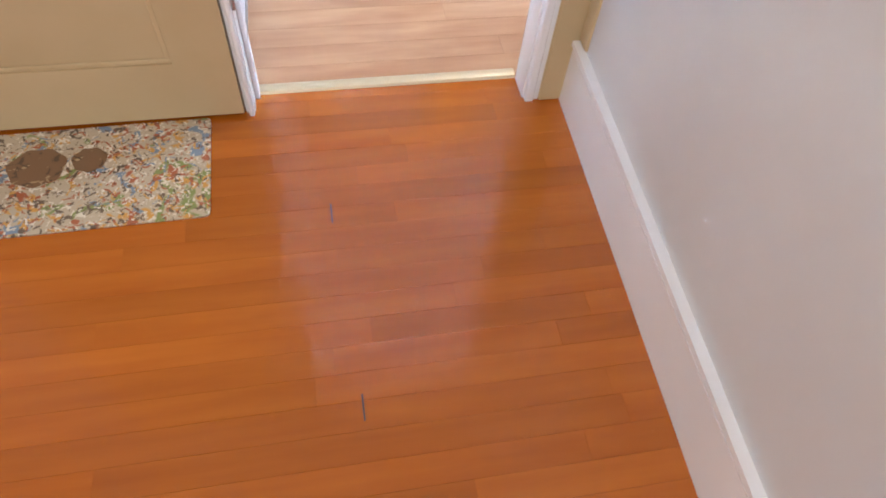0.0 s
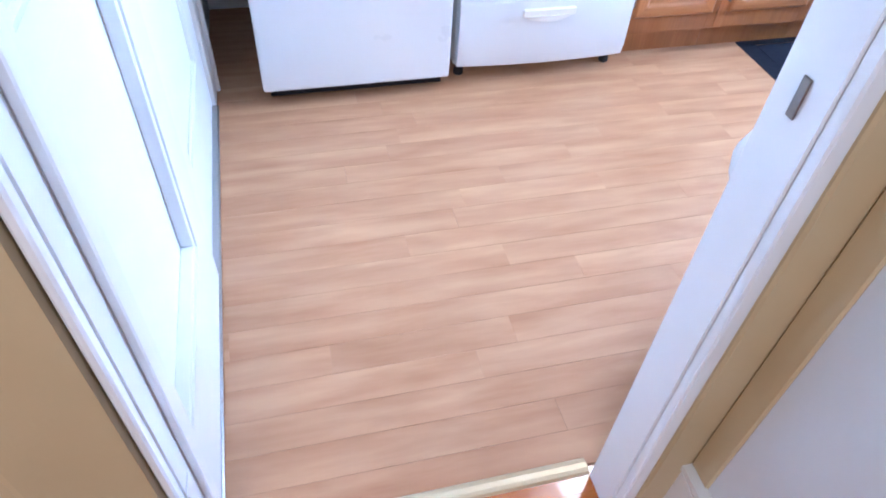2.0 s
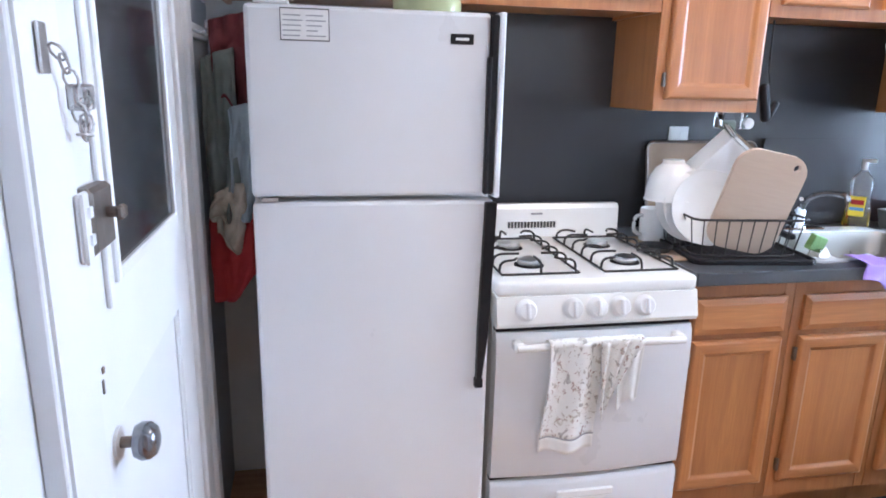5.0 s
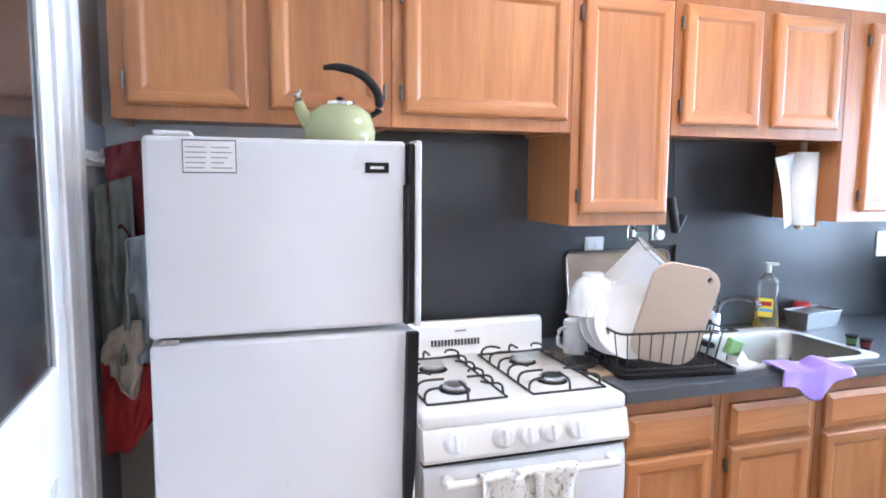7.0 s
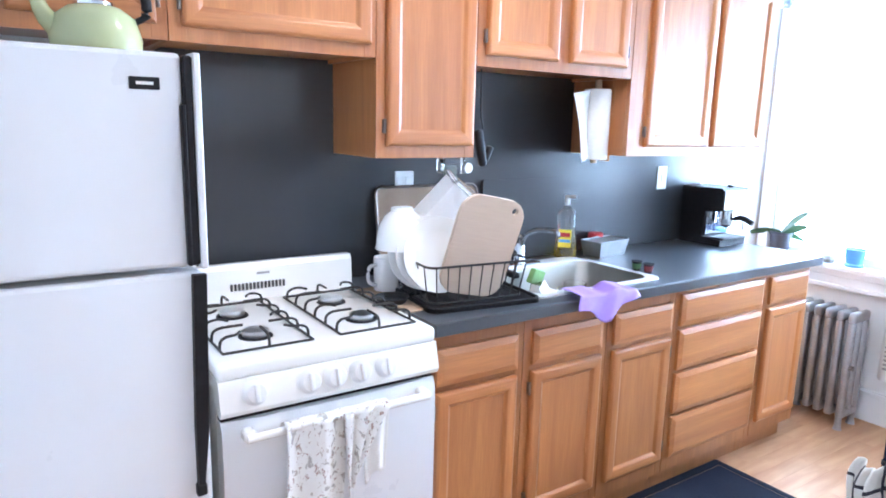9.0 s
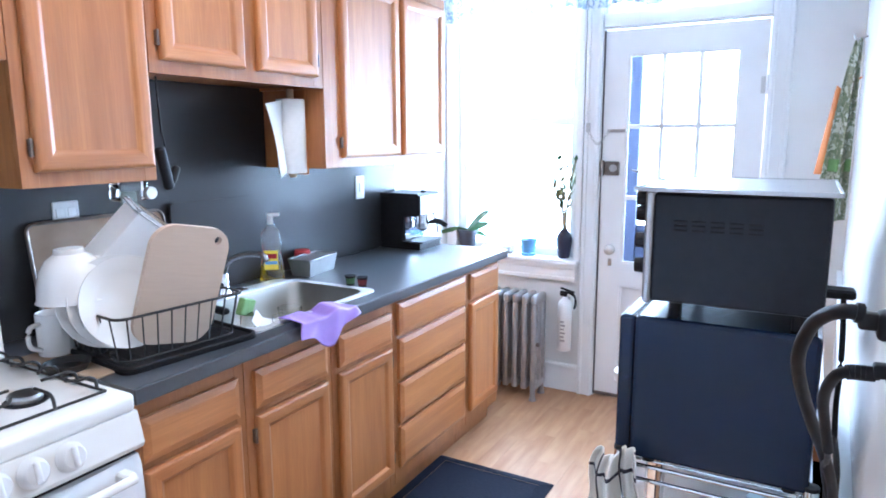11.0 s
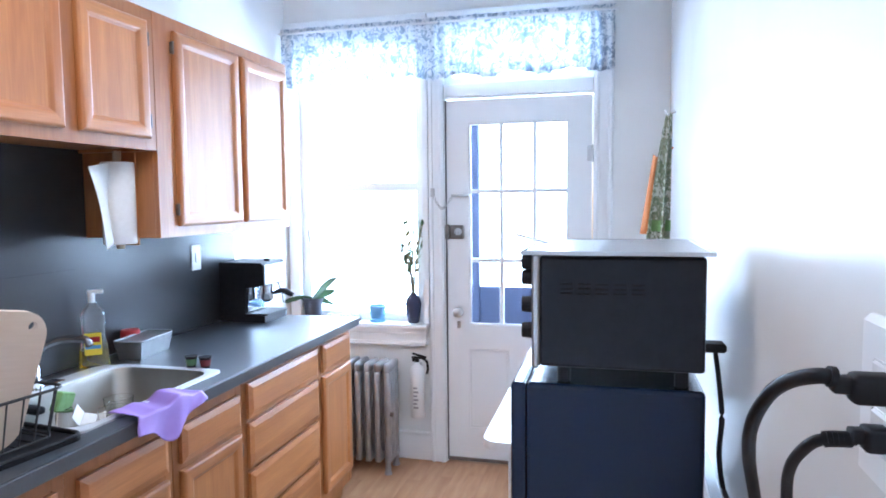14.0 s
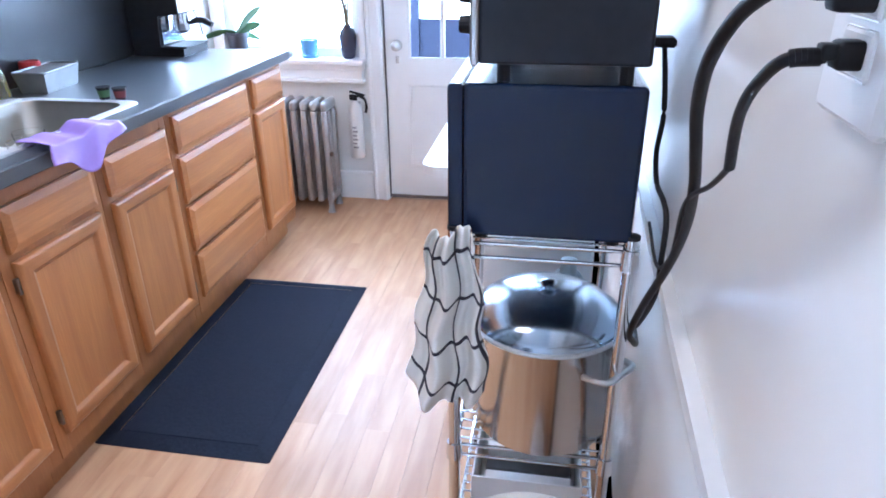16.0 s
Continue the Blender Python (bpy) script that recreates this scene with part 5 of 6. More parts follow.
def holed(outer, inner, t):
    """A board with one round hole: its faces fan between the two outlines."""
    bm = bmesh.new()
    lo = [bm.verts.new((a, 0, b)) for a, b in outer]
    li = [bm.verts.new((a, 0, b)) for a, b in inner]
    ee = [bm.edges.new((q[i], q[(i + 1) % len(q)])) for q in (lo, li) for i in range(len(q))]
    res = bmesh.ops.triangle_fill(bm, use_beauty=True, use_dissolve=False, edges=ee)
    fs = [g for g in res["geom"] if isinstance(g, bmesh.types.BMFace)]
    ext = bmesh.ops.extrude_face_region(bm, geom=fs)
    for g in ext["geom"]:
        if isinstance(g, bmesh.types.BMVert):
            g.co.y += t
    bm.verts.index_update()
    out = [tuple(q.co) for q in bm.verts], [tuple(q.index for q in f.verts) for f in bm.faces]
    bm.free()
    return out


cb = new("chopping_board", mesh("chopping_board", holed(outl, hole, 0.014), BOARD))
cb.matrix_world = pose(1.616, 3.450, 1.102, 11, 11, -8)
tagged(cb, "pale wooden chopping board with a hanging hole in the dish rack", "chopping board")


def plate_profile(r):
    return [(0.0, 0.0), (r * 0.6, 0.0), (r * 0.68, 0.006), (r, 0.020), (r, 0.023), (r * 0.66, 0.010), (r * 0.58, 0.005), (0.0, 0.004)]


for k, (dx, dy) in enumerate(((0.0, 0.0), (-0.012, 0.028), (-0.024, 0.056))):
    p = new("plate", mesh("plate", lathe(plate_profile(0.118), 40), CERAMIC, 40))
    p.matrix_world = pose(1.515 + dx, 3.548 + dy, 1.070, 78, 4, -14)
    tagged(p, "white ceramic dinner plate standing in the dish rack", "plate", "plates in the rack")
bowl = [(0.0, 0.0), (0.034, 0.0), (0.036, 0.012), (0.056, 0.026), (0.074, 0.055), (0.083, 0.090), (0.086, 0.122), (0.090, 0.128), (0.083, 0.126), (0.079, 0.090), (0.070, 0.057), (0.053, 0.030), (0.034, 0.016), (0.0, 0.015)]
b = new("bowl", mesh("bowl", lathe(bowl, 40), CERAMIC, 40))
b.matrix_world = pose(1.443, 3.650, 1.212, 179, -2, 0)
tagged(b, "white ceramic bowl turned over on the rack", "bowl")
fb = thing("food_box", (1.575, 3.60, 1.165), "clear plastic food box tilted in the dish rack", "food container")
fb.matrix_world = pose(1.612, 3.615, 1.180, 14, 40, -14) @ Matrix.Diagonal((1.2, 1.2, 1.2, 1))
part("box", join(box(-0.075, 0.075, -0.055, 0.055, -0.075, -0.071), box(-0.075, -0.072, -0.055, 0.055, -0.071, 0.075), box(0.072, 0.075, -0.055, 0.055, -0.071, 0.075), box(-0.072, 0.072, -0.055, -0.052, -0.071, 0.075), box(-0.072, 0.072, 0.052, 0.055, -0.071, 0.075)), FROST, fb)
part("rim", tube([(a, c, 0.077) for a, c in rounded(0.158, 0.118, 0.012)], 0.0075, 8, True), GLASS, fb, "clear rounded rim")
mg = thing("mug", (1.450, 3.760, ZC), "white ceramic mug beside the dish rack", "mug")
mg.matrix_world = pose(1.455, 3.765, ZC) @ Matrix.Diagonal((1.12, 1.12, 1.22, 1))
part("cup", lathe([(0.0, 0.0), (0.036, 0.0), (0.040, 0.006), (0.041, 0.092), (0.039, 0.096), (0.037, 0.092), (0.036, 0.008), (0.0, 0.006)], 28), CERAMIC, mg, smooth=40)
part("handle", tube(curve([(-0.040, -0.006, 0.078), (-0.066, -0.012, 0.072), (-0.068, -0.012, 0.036), (-0.040, -0.006, 0.020)], 5), 0.0058, 8), CERAMIC, mg, smooth=60)
single("drinking_glass", lathe([(0.0, 0.0), (0.030, 0.0), (0.036, 0.085), (0.034, 0.085), (0.028, 0.006), (0.0, 0.006)], 24), GLASS, (1.505, 3.700, ZC), "clear drinking glass beside the rack", "glass", smooth=40)
bs = thing("baking_sheet", (1.745, 3.935, ZC), "worn metal baking sheet leaning against the wall", "baking sheet")
bs.matrix_world = pose(1.745, 3.925, ZC + 0.001, -9, 0, 0)
part("pan", prism(rounded(0.45, 0.325, 0.025), "y", 0.0, 0.002), SHEETPAN, bs, "browned flat pan")
for ob in bs.children:
    ob.location = (0, 0, 0.165)
part("rolled_rim", tube([(a, -0.004, c + 0.165) for a, c in rounded(0.455, 0.33, 0.027)], 0.0055, 8, True), OLDMETAL, bs)
single("slate_board", prism(rounded(0.43, 0.34, 0.012), "y", -0.006, 0.006), CHARCOAL, (2.220, 3.975, ZC + 0.1725), "dark slate board leaning against the wall", "board")
single("card_sheet", box(-0.095, 0.095, -0.16, 0.16, 0, 0.005, 0.001), BROWN, (1.470, 3.66, ZC), "brown board lying beside the stove", "board", turn=4)
sp = thing("skillet", (1.475, 3.60, ZC + 0.0055), "small dark skillet beside the stove", "pan", turn=25)
part("pan", lathe([(0.0, 0.0), (0.045, 0.0), (0.055, 0.018), (0.052, 0.018), (0.043, 0.004), (0.0, 0.004)], 24, -0.07, 0.05), IRON, sp, smooth=40)
part("handle", tube(curve([(-0.02, 0.02, 0.016), (0.03, -0.01, 0.024), (0.075, -0.04, 0.022)], 4), [0.006, 0.007, 0.008, 0.008, 0.009, 0.010, 0.010, 0.011, 0.011], 8), BLACK, sp, smooth=60)
sb = thing("soap_bottle", (2.425, 3.915, ZC), "clear pump bottle of yellow dish soap", "soap bottle", turn=-50)
sb.matrix_world = pose(2.425, 3.915, ZC, 0, 0, -50) @ Matrix.Diagonal((1.12, 1.12, 1.06, 1))
part("bottle", lathe([(0.0, 0.0), (0.042, 0.0), (0.044, 0.01), (0.040, 0.07), (0.032, 0.11), (0.038, 0.165), (0.030, 0.19), (0.014, 0.205), (0.013, 0.215), (0.0, 0.215)], 28, squash=0.80), SOAPBOTTLE, sb, smooth=50)
part("soap", lathe([(0.0, 0.003), (0.039, 0.003), (0.0405, 0.012), (0.038, 0.058), (0.0, 0.058)], 28, squash=0.77), SOAP, sb, "yellow soap", 50)
lab = part("label", join(*[box(-0.024, 0.024, -0.0360, -0.0335, 0.045, 0.118, 0.0008)]), YELLOW, sb, "yellow label with red and blue shapes")
part("band", box(-0.020, 0.020, -0.0368, -0.0362, 0.088, 0.106), RED, lab)
part("band", box(-0.022, 0.022, -0.0368, -0.0362, 0.066, 0.078), BLUEGLASS, lab)
part("pump", join(rod((0, 0, 0.214), (0, 0, 0.245), 0.010), box(-0.012, 0.034, -0.008, 0.008, 0.243, 0.255, 0.004)), PLASTICW, sb, "white pump head")
hb = thing("hand_soap", (2.045, 3.915, ZC), "small white bottle with a black pump", "soap bottle")
part("bottle", lathe([(0.0, 0.0), (0.022, 0.0), (0.024, 0.006), (0.024, 0.075), (0.016, 0.095), (0.0, 0.096)], 20), PLASTICW, hb, smooth=50)
part("pump", join(rod((0, 0, 0.09), (0, 0, 0.135), 0.006), box(-0.006, 0.022, -0.006, 0.006, 0.13, 0.14, 0.003)), BLACK, hb)
lp = thing("loaf_pan", (2.620, 3.865, ZC), "grey metal loaf pan beside the sink", "loaf pan", turn=8)
part("pan", join(([(-0.095, -0.043, 0.0), (0.095, -0.043, 0.0), (0.095, 0.043, 0.0), (-0.095, 0.043, 0.0), (-0.107, -0.054, 0.068), (0.107, -0.054, 0.068), (0.107, 0.054, 0.068), (-0.107, 0.054, 0.068)], [(0, 3, 2, 1), (4, 5, 6, 7), (0, 1, 5, 4), (1, 2, 6, 5), (2, 3, 7, 6), (3, 0, 4, 7)])), PANGREY, lp)
part("rim", tube([(a, c, 0.069) for a, c in rounded(0.218, 0.112, 0.015)], 0.004, 6, True), PANGREY, lp)
single("jar", lathe([(0.0, 0.0), (0.035, 0.0), (0.035, 0.075), (0.032, 0.084), (0.0, 0.085)], 20), RED, (2.655, 3.955, ZC), "small red jar behind the loaf pan", "jar")
for k, (x, y) in enumerate(((2.468, 3.555), (2.490, 3.515))):
    cpn = thing("coffee_pod", (x, y, ZC + (0.006 if x < 2.47 else 0.0)), "small dark coffee pod cup", "coffee pod", "coffee pods")
    part("cup", lathe([(0.0, 0.0), (0.015, 0.0), (0.020, 0.036), (0.0225, 0.037), (0.0225, 0.039), (0.0, 0.039)], 20), BLACK, cpn, smooth=40)
    part("label", lathe([(0.0163, 0.008), (0.0196, 0.030)], 20), (LEAF, WINE)[k], cpn)
# sink contents
sg = single("sponge", box(-0.045, 0.045, -0.012, 0.012, -0.03, 0.03, 0.004), SPONGE, (2.180, 3.745, 0.890), "green sponge standing at the sink's edge", "sponge")
sg.matrix_world = pose(2.110, 3.745, 0.893, 12, 18, 20)
single("wash_bottle", lathe([(0.0, 0.0), (0.024, 0.0), (0.026, 0.008), (0.026, 0.10), (0.02, 0.12), (0.0, 0.122)], 20), GLASS, (2.115, 3.745, 0.752), "clear plastic bottle in the sink", "bottle", smooth=50)
for k, (x, y, s) in enumerate(((2.13, 3.58, 1.15), (2.24, 3.66, 1.1), (1.99, 3.56, 1.05))):
    ob = new("sink_glass", mesh("sink_glass", lathe([(0.0, 0.0), (0.030, 0.0), (0.040, 0.11), (0.038, 0.11), (0.028, 0.005), (0.0, 0.005)], 24), GLASS, 40))
    ob.matrix_world = pose(x, y, 0.752) @ Matrix.Diagonal((s, s, s, 1))
    tagged(ob, "clear glass tumbler standing in the sink", "glass", "glasses in the sink")
tp = single("milk_carton", join(box(-0.040, 0.040, -0.028, 0.028, 0.0, 0.075, 0.006, 2), moved(box(-0.040, 0.040, -0.002, 0.002, 0.0, 0.05, 0.001), pose(0, 0.024, 0.070, -38, 0, 0)), moved(box(-0.032, 0.032, -0.002, 0.002, 0.0, 0.04, 0.001), pose(0.0, -0.026, 0.071, 52, 0, 8))), PAPER, (2.055, 3.63, 0.79), "crumpled white paper carton in the sink", "carton")
tp.matrix_world = pose(2.105, 3.66, 0.800, 14, -24, 28) @ Matrix.Diagonal((0.75, 0.75, 0.8, 1))


def lilac(u, v):
    x = 1.935 + 0.250 * u + 0.05 * v * (u - 0.2) + 0.02 * (1 - v)
    drop = max(0.0, v - 0.42) / 0.58
    crease = abs(((u * 2.6 + 0.7 * v) % 1.0) - 0.5)
    y = 3.452 - 0.105 * min(v / 0.42, 1.0) - 0.006 - 0.028 * drop * (0.25 + crease)
    z = 0.926 + 0.018 * (crease - 0.2) * (1 - drop) - 0.088 * drop * (0.40 + 0.75 * math.exp(-((u - 0.42) / 0.20) ** 2)) + 0.006 * math.sin(5 * v + 9 * u)
    return (x, y, z)


cloth("dish_cloth", 30, 26, lilac, PURPLE, None, (0, 0, 0), "lilac cloth draped over the sink's edge", "cloth", 0.002)

# coffee machine
cm = thing("coffee_machine", (3.285, 3.735, ZC), "black espresso machine with a chrome portafilter", "coffee machine")
part("body", prism([(0.0, 0.0), (0.235, 0.0), (0.235, 0.285), (0.015, 0.285), (0.005, 0.275), (0.0, 0.175), (0.095, 0.165), (0.105, 0.04), (0.0, 0.032)], "x", 0.0, 0.21), BLACK, cm)
part("drip_tray", box(0.006, 0.204, -0.012, 0.095, 0.0325, 0.042, 0.003), BLACK, cm)
part("front_plate", box(0.012, 0.198, 0.093, 0.0985, 0.048, 0.16), CHROME, cm, "chrome backplate")
part("brew_head", lathe([(0.034, 0.128), (0.034, 0.172), (0.0, 0.174)], 24, 0.105, 0.045), CHROME, cm, smooth=40)
pf = part("portafilter", lathe([(0.010, 0.085), (0.034, 0.10), (0.036, 0.128), (0.0, 0.128)], 24, 0.105, 0.045), CHROME, cm, smooth=40)
part("handle", tube(curve([(0.105, 0.015, 0.128), (0.105, -0.04, 0.142), (0.105, -0.095, 0.122)], 4), [0.008, 0.010, 0.012, 0.013, 0.014, 0.014, 0.014, 0.013, 0.012], 10), BLACK, pf, smooth=60)
part("knob", lathe([(0.014, 0.285), (0.014, 0.297), (0.0, 0.299)], 16, 0.105, 0.04), BLACK, cm)
part("head_panel", box(0.006, 0.204, -0.004, 0.002, 0.180, 0.272, 0.002), RIMSTEEL, cm, "bright steel head panel")
part("steam_wand", tube(curve([(0.185, 0.03, 0.175), (0.188, 0.01, 0.12), (0.185, 0.0, 0.07)], 4), 0.004, 8), CHROME, cm)

cc = thing("power_cord", (3.30, 3.955, ZC), "thin dark cord lying along the back of the worktop", "power cord")
part("cable", tube(curve([(0.0, 0.0, 0.03), (-0.06, 0.012, 0.006), (-0.16, 0.018, 0.004), (-0.25, 0.004, 0.004), (-0.33, 0.016, 0.004), (-0.43, 0.020, 0.005)], 6), 0.003, 8), BLACK, cc, smooth=60)
part("plug", box(-0.465, -0.425, 0.010, 0.030, 0.0, 0.018, 0.004), PLASTICW, cc, "small white plug")

# switch plates
def wall_plate(name, x, z, label, category, horizontal=False, ob_parts="switch"):
    t = thing(name, (x, NORTH - 0.0062, z), label, category)
    w, h = (0.082, 0.07) if horizontal else (0.07, 0.115)
    part("plate", box(-w / 2, w / 2, -0.006, 0.0, -h / 2, h / 2, 0.003), PLASTICW, t)
    if ob_parts == "switch":
        part("rocker", box(-0.010, 0.010, -0.010, -0.0055, -0.022, 0.022, 0.002), CERAMIC, t)
    else:
        for s in (-0.018, 0.018):
            part("socket", box(s - 0.014, s + 0.014, -0.008, -0.0055, -0.015, 0.015, 0.002), CERAMIC, t)
    return t


wall_plate("outlet", 1.650, 1.262, "white outlet plate on the charcoal wall", "outlet", True, "outlet")
wall_plate("light_switch", 3.137, 1.235, "white switch plate on the charcoal wall", "switch")
hm = thing("oven_mitt", (1.790, 3.70, 1.36), "black oven mitt hanging beside the cabinet", "oven mitt")
part("mitt", moved(box(-0.016, 0.016, -0.014, 0.014, -0.03, 0.10, 0.013, 3), pose(0, 0, 0, 0, -12, 0)), BLACK, hm, smooth=60)
part("thumb", moved(box(-0.012, 0.012, -0.012, 0.012, -0.025, 0.035, 0.010, 2), pose(0.022, 0, 0.01, 0, 25, 0)), BLACK, hm, smooth=60)
part("loop", tube([(0, 0, 0.10), (0, 0.012, 0.14), (0.0, 0.02, 0.30)], 0.003, 6), BLACK, hm)
cg = thing("can_opener", (1.700, 3.755, 1.285), "white and green under-cabinet can opener", "can opener")
part("housing", box(-0.045, 0.045, -0.03, 0.03, 0.02, 0.077, 0.008, 2), GLASS, cg)
part("head", box(-0.05, 0.0, -0.036, -0.028, -0.02, 0.05, 0.006, 2), SAGE, cg, "green cutter head")
part("wheel", disc_y(0.045, 0.040, -0.04, -0.02, 0.018, 18), PLASTICW, cg)

pt2 = thing("paper_towel", (2.445, 3.800, 1.345), "white paper towel roll under the wall cabinet", "paper towel")
part("roll", lathe([(0.019, 0.0), (0.052, 0.0), (0.054, 0.004), (0.054, 0.276), (0.052, 0.28), (0.019, 0.28)], 30), PAPER, pt2, smooth=40)
part("core", rod((0, 0, -0.016), (0, 0, 0.318), 0.014, 14), BROWN, pt2)
part("holder", box(0.055, 0.062, -0.03, 0.03, -0.008, 0.318, 0.003), OAKV, pt2, "wooden holder arm")
cloth("loose_sheet", 8, 10, lambda u, v: (-0.050 - 0.150 * u * (1.0 - 0.45 * v), -0.01 - 0.055 * u + 0.008 * math.sin(4 * v + 3 * u), 0.275 - 0.265 * v - 0.02 * u), PAPER, pt2, thick=0.0008)

# ---- on and beside the fridge ----
kt = thing("kettle", (0.590, 3.450, 1.586), "pistachio green enamel kettle with a black handle on the fridge", "kettle")
part("body", lathe([(0.0, 0.0), (0.078, 0.0), (0.086, 0.012), (0.088, 0.045), (0.076, 0.085), (0.052, 0.104), (0.040, 0.108), (0.0, 0.108)], 36), GREENPOT, kt, smooth=50)
lid = part("lid", lathe([(0.040, 0.107), (0.038, 0.115), (0.012, 0.119), (0.0, 0.119)], 28), CHROME, kt, "chrome lid", 40)
part("lid_knob", lathe([(0.006, 0.118), (0.010, 0.126), (0.0, 0.13)], 14), BLACK, lid)
sp2 = part("spout", tube(curve([(-0.068, 0, 0.055), (-0.092, 0, 0.085), (-0.102, 0, 0.112)], 4), [0.022, 0.021, 0.020, 0.019, 0.017, 0.016, 0.015, 0.014, 0.014], 12), GREENPOT, kt, smooth=60)
part("spout_cap", tube([(-0.102, 0, 0.112), (-0.108, 0, 0.126), (-0.094, 0, 0.140)], [0.014, 0.010, 0.003], 10), STEEL, sp2)
part("handle", tube(curve([(0.075, 0, 0.082), (0.098, 0, 0.10), (0.094, 0, 0.145), (0.055, 0, 0.185), (0.0, 0, 0.200), (-0.040, 0, 0.197)], 4), [0.007] * 4 + [0.011] * 12 + [0.010, 0.009, 0.008, 0.007, 0.006], 10), BLACK, kt, "curved black handle", 60)
single("folded_cloth", box(-0.045, 0.045, -0.06, 0.06, 0, 0.022, 0.010, 2), PAPER, (0.205, 3.46, 1.586), "folded white cloth on the fridge", "cloth", smooth=60)
single("booklet", join(box(-0.07, 0.07, -0.05, 0.05, 0, 0.006), box(-0.068, 0.068, -0.048, 0.048, 0.006, 0.016, 0.001)), WINE, (0.365, 3.48, 1.586), "thin red booklet on the fridge", "booklet")


def hung(name, x0, x1, z0, z1, y, fold, mat_, label, seed, taper=0.0, depth=0.03):
    def fn(u, v):
        w = 1 - taper * abs(v - 0.35)
        lump = noise.noise((u * 2.2 + seed, v * 3.1, seed * 2.0))
        lump2 = noise.noise((u * 5.0 - seed, v * 5.5, seed))
        x = x0 + (x1 - x0) * (0.5 + (u - 0.5) * w) + 0.018 * lump
        ridge = abs(math.sin(u * fold * 0.6 + seed + 2.2 * v + 1.5 * lump))
        return (x, y - depth * 1.3 * ridge * (0.4 + 0.6 * v) - 0.035 * lump - 0.018 * lump2, z1 + (z0 - z1) * v + (0.05 * lump + 0.03 * math.sin(u * 5 + seed)) * v + 0.03 * (u - 0.5) * (1 - v))
    return cloth(name, 36, 40, fn, mat_, None, (0, 0, 0), label, "clothes", 0.004)


hr = thing("coat_hooks", (-0.023, 3.66, 1.56), "row of metal coat hooks in the alcove", "coat hook")
part("rail", box(0.0, 0.012, -0.11, 0.24, -0.02, 0.02, 0.003), TRIM, hr)
for k in range(3):
    part("hook", tube(curve([(0.012, -0.08 + 0.13 * k, 0.0), (0.045, -0.08 + 0.13 * k, -0.012), (0.055, -0.08 + 0.13 * k, 0.02)], 4), 0.004, 8), STEEL, hr)
hung("dark_red_garment", 0.035, 0.150, 1.34, 1.60, 3.62, 7, WINE, "dark red garment hanging beside the fridge", 0.4)
hung("sage_garment", 0.010, 0.100, 1.06, 1.50, 3.575, 8, SAGE, "sage green garment hanging beside the fridge", 1.7, 0.3)
hung("pale_blue_garment", 0.075, 0.152, 1.07, 1.37, 3.545, 9, PALEBLUE, "pale blue garment hanging beside the fridge", 2.9, 0.2, 0.02)
hung("beige_garment", 0.020, 0.115, 1.00, 1.15, 3.530, 6, BEIGE, "beige cloth bag hanging beside the fridge", 0.9, 0.5, 0.02)
hung("red_garment", 0.012, 0.150, 0.850, 1.12, 3.580, 7, RED, "bright red garment hanging beside the fridge", 3.6, 0.15)

# ---- window sill ----
ZS = WZ0 + 0.0145
orc = thing("orchid", (4.045, 3.850, ZS), "potted orchid with broad leaves and a bare stem", "plant")
part("pot", lathe([(0.0, 0.0), (0.045, 0.0), (0.058, 0.11), (0.062, 0.112), (0.060, 0.125), (0.052, 0.122), (0.0, 0.115)], 24), POT, orc, smooth=40)


def leaf(length, width, lift, droop, turn):
    def fn(u, v):
        w = width * math.sin(math.pi * min(max(v, 0.02), 0.98)) ** 0.6
        return (length * v, (u - 0.5) * w, lift * v - droop * v * v + 0.25 * w * abs(u - 0.5))
    v, f = sheet(6, 12, fn)
    return moved((v, f), pose(0, 0, 0.122, 0, 0, turn) @ pose(0, 0, 0, 58, 0, 0))


for ln, wd, lf, dr, tn in ((0.21, 0.062, 0.34, 0.06, -82), (0.12, 0.05, 0.12, 0.03, -60), (0.20, 0.035, 0.05, 0.12, 100), (0.10, 0.035, 0.0, 0.08, -95)):
    lo = part("leaf", leaf(ln, wd, lf, dr, tn), LEAF, orc, smooth=60)
    lo.modifiers.new("thickness", "SOLIDIFY").thickness = 0.002
part("stem", tube(curve([(0, 0, 0.12), (0.0, -0.02, 0.30), (0.0, 0.01, 0.46), (0, 0.02, 0.52)], 5), 0.0028, 6), STEM, orc)
for z in (0.30, 0.42, 0.50):
    part("bud", lathe([(0.0, z), (0.006, z + 0.008), (0.0, z + 0.018)], 8, 0.0, -0.012 if z < 0.4 else 0.0), STEM, orc)
vs = thing("vase", (4.045, 3.235, ZS), "dark blue vase with dry flower stems", "vase")
part("body", lathe([(0.0, 0.0), (0.028, 0.0), (0.034, 0.01), (0.044, 0.085), (0.046, 0.11), (0.038, 0.140), (0.022, 0.158), (0.020, 0.168), (0.016, 0.160), (0.0, 0.15)], 28), VASE, vs, smooth=50)
random.seed(21)
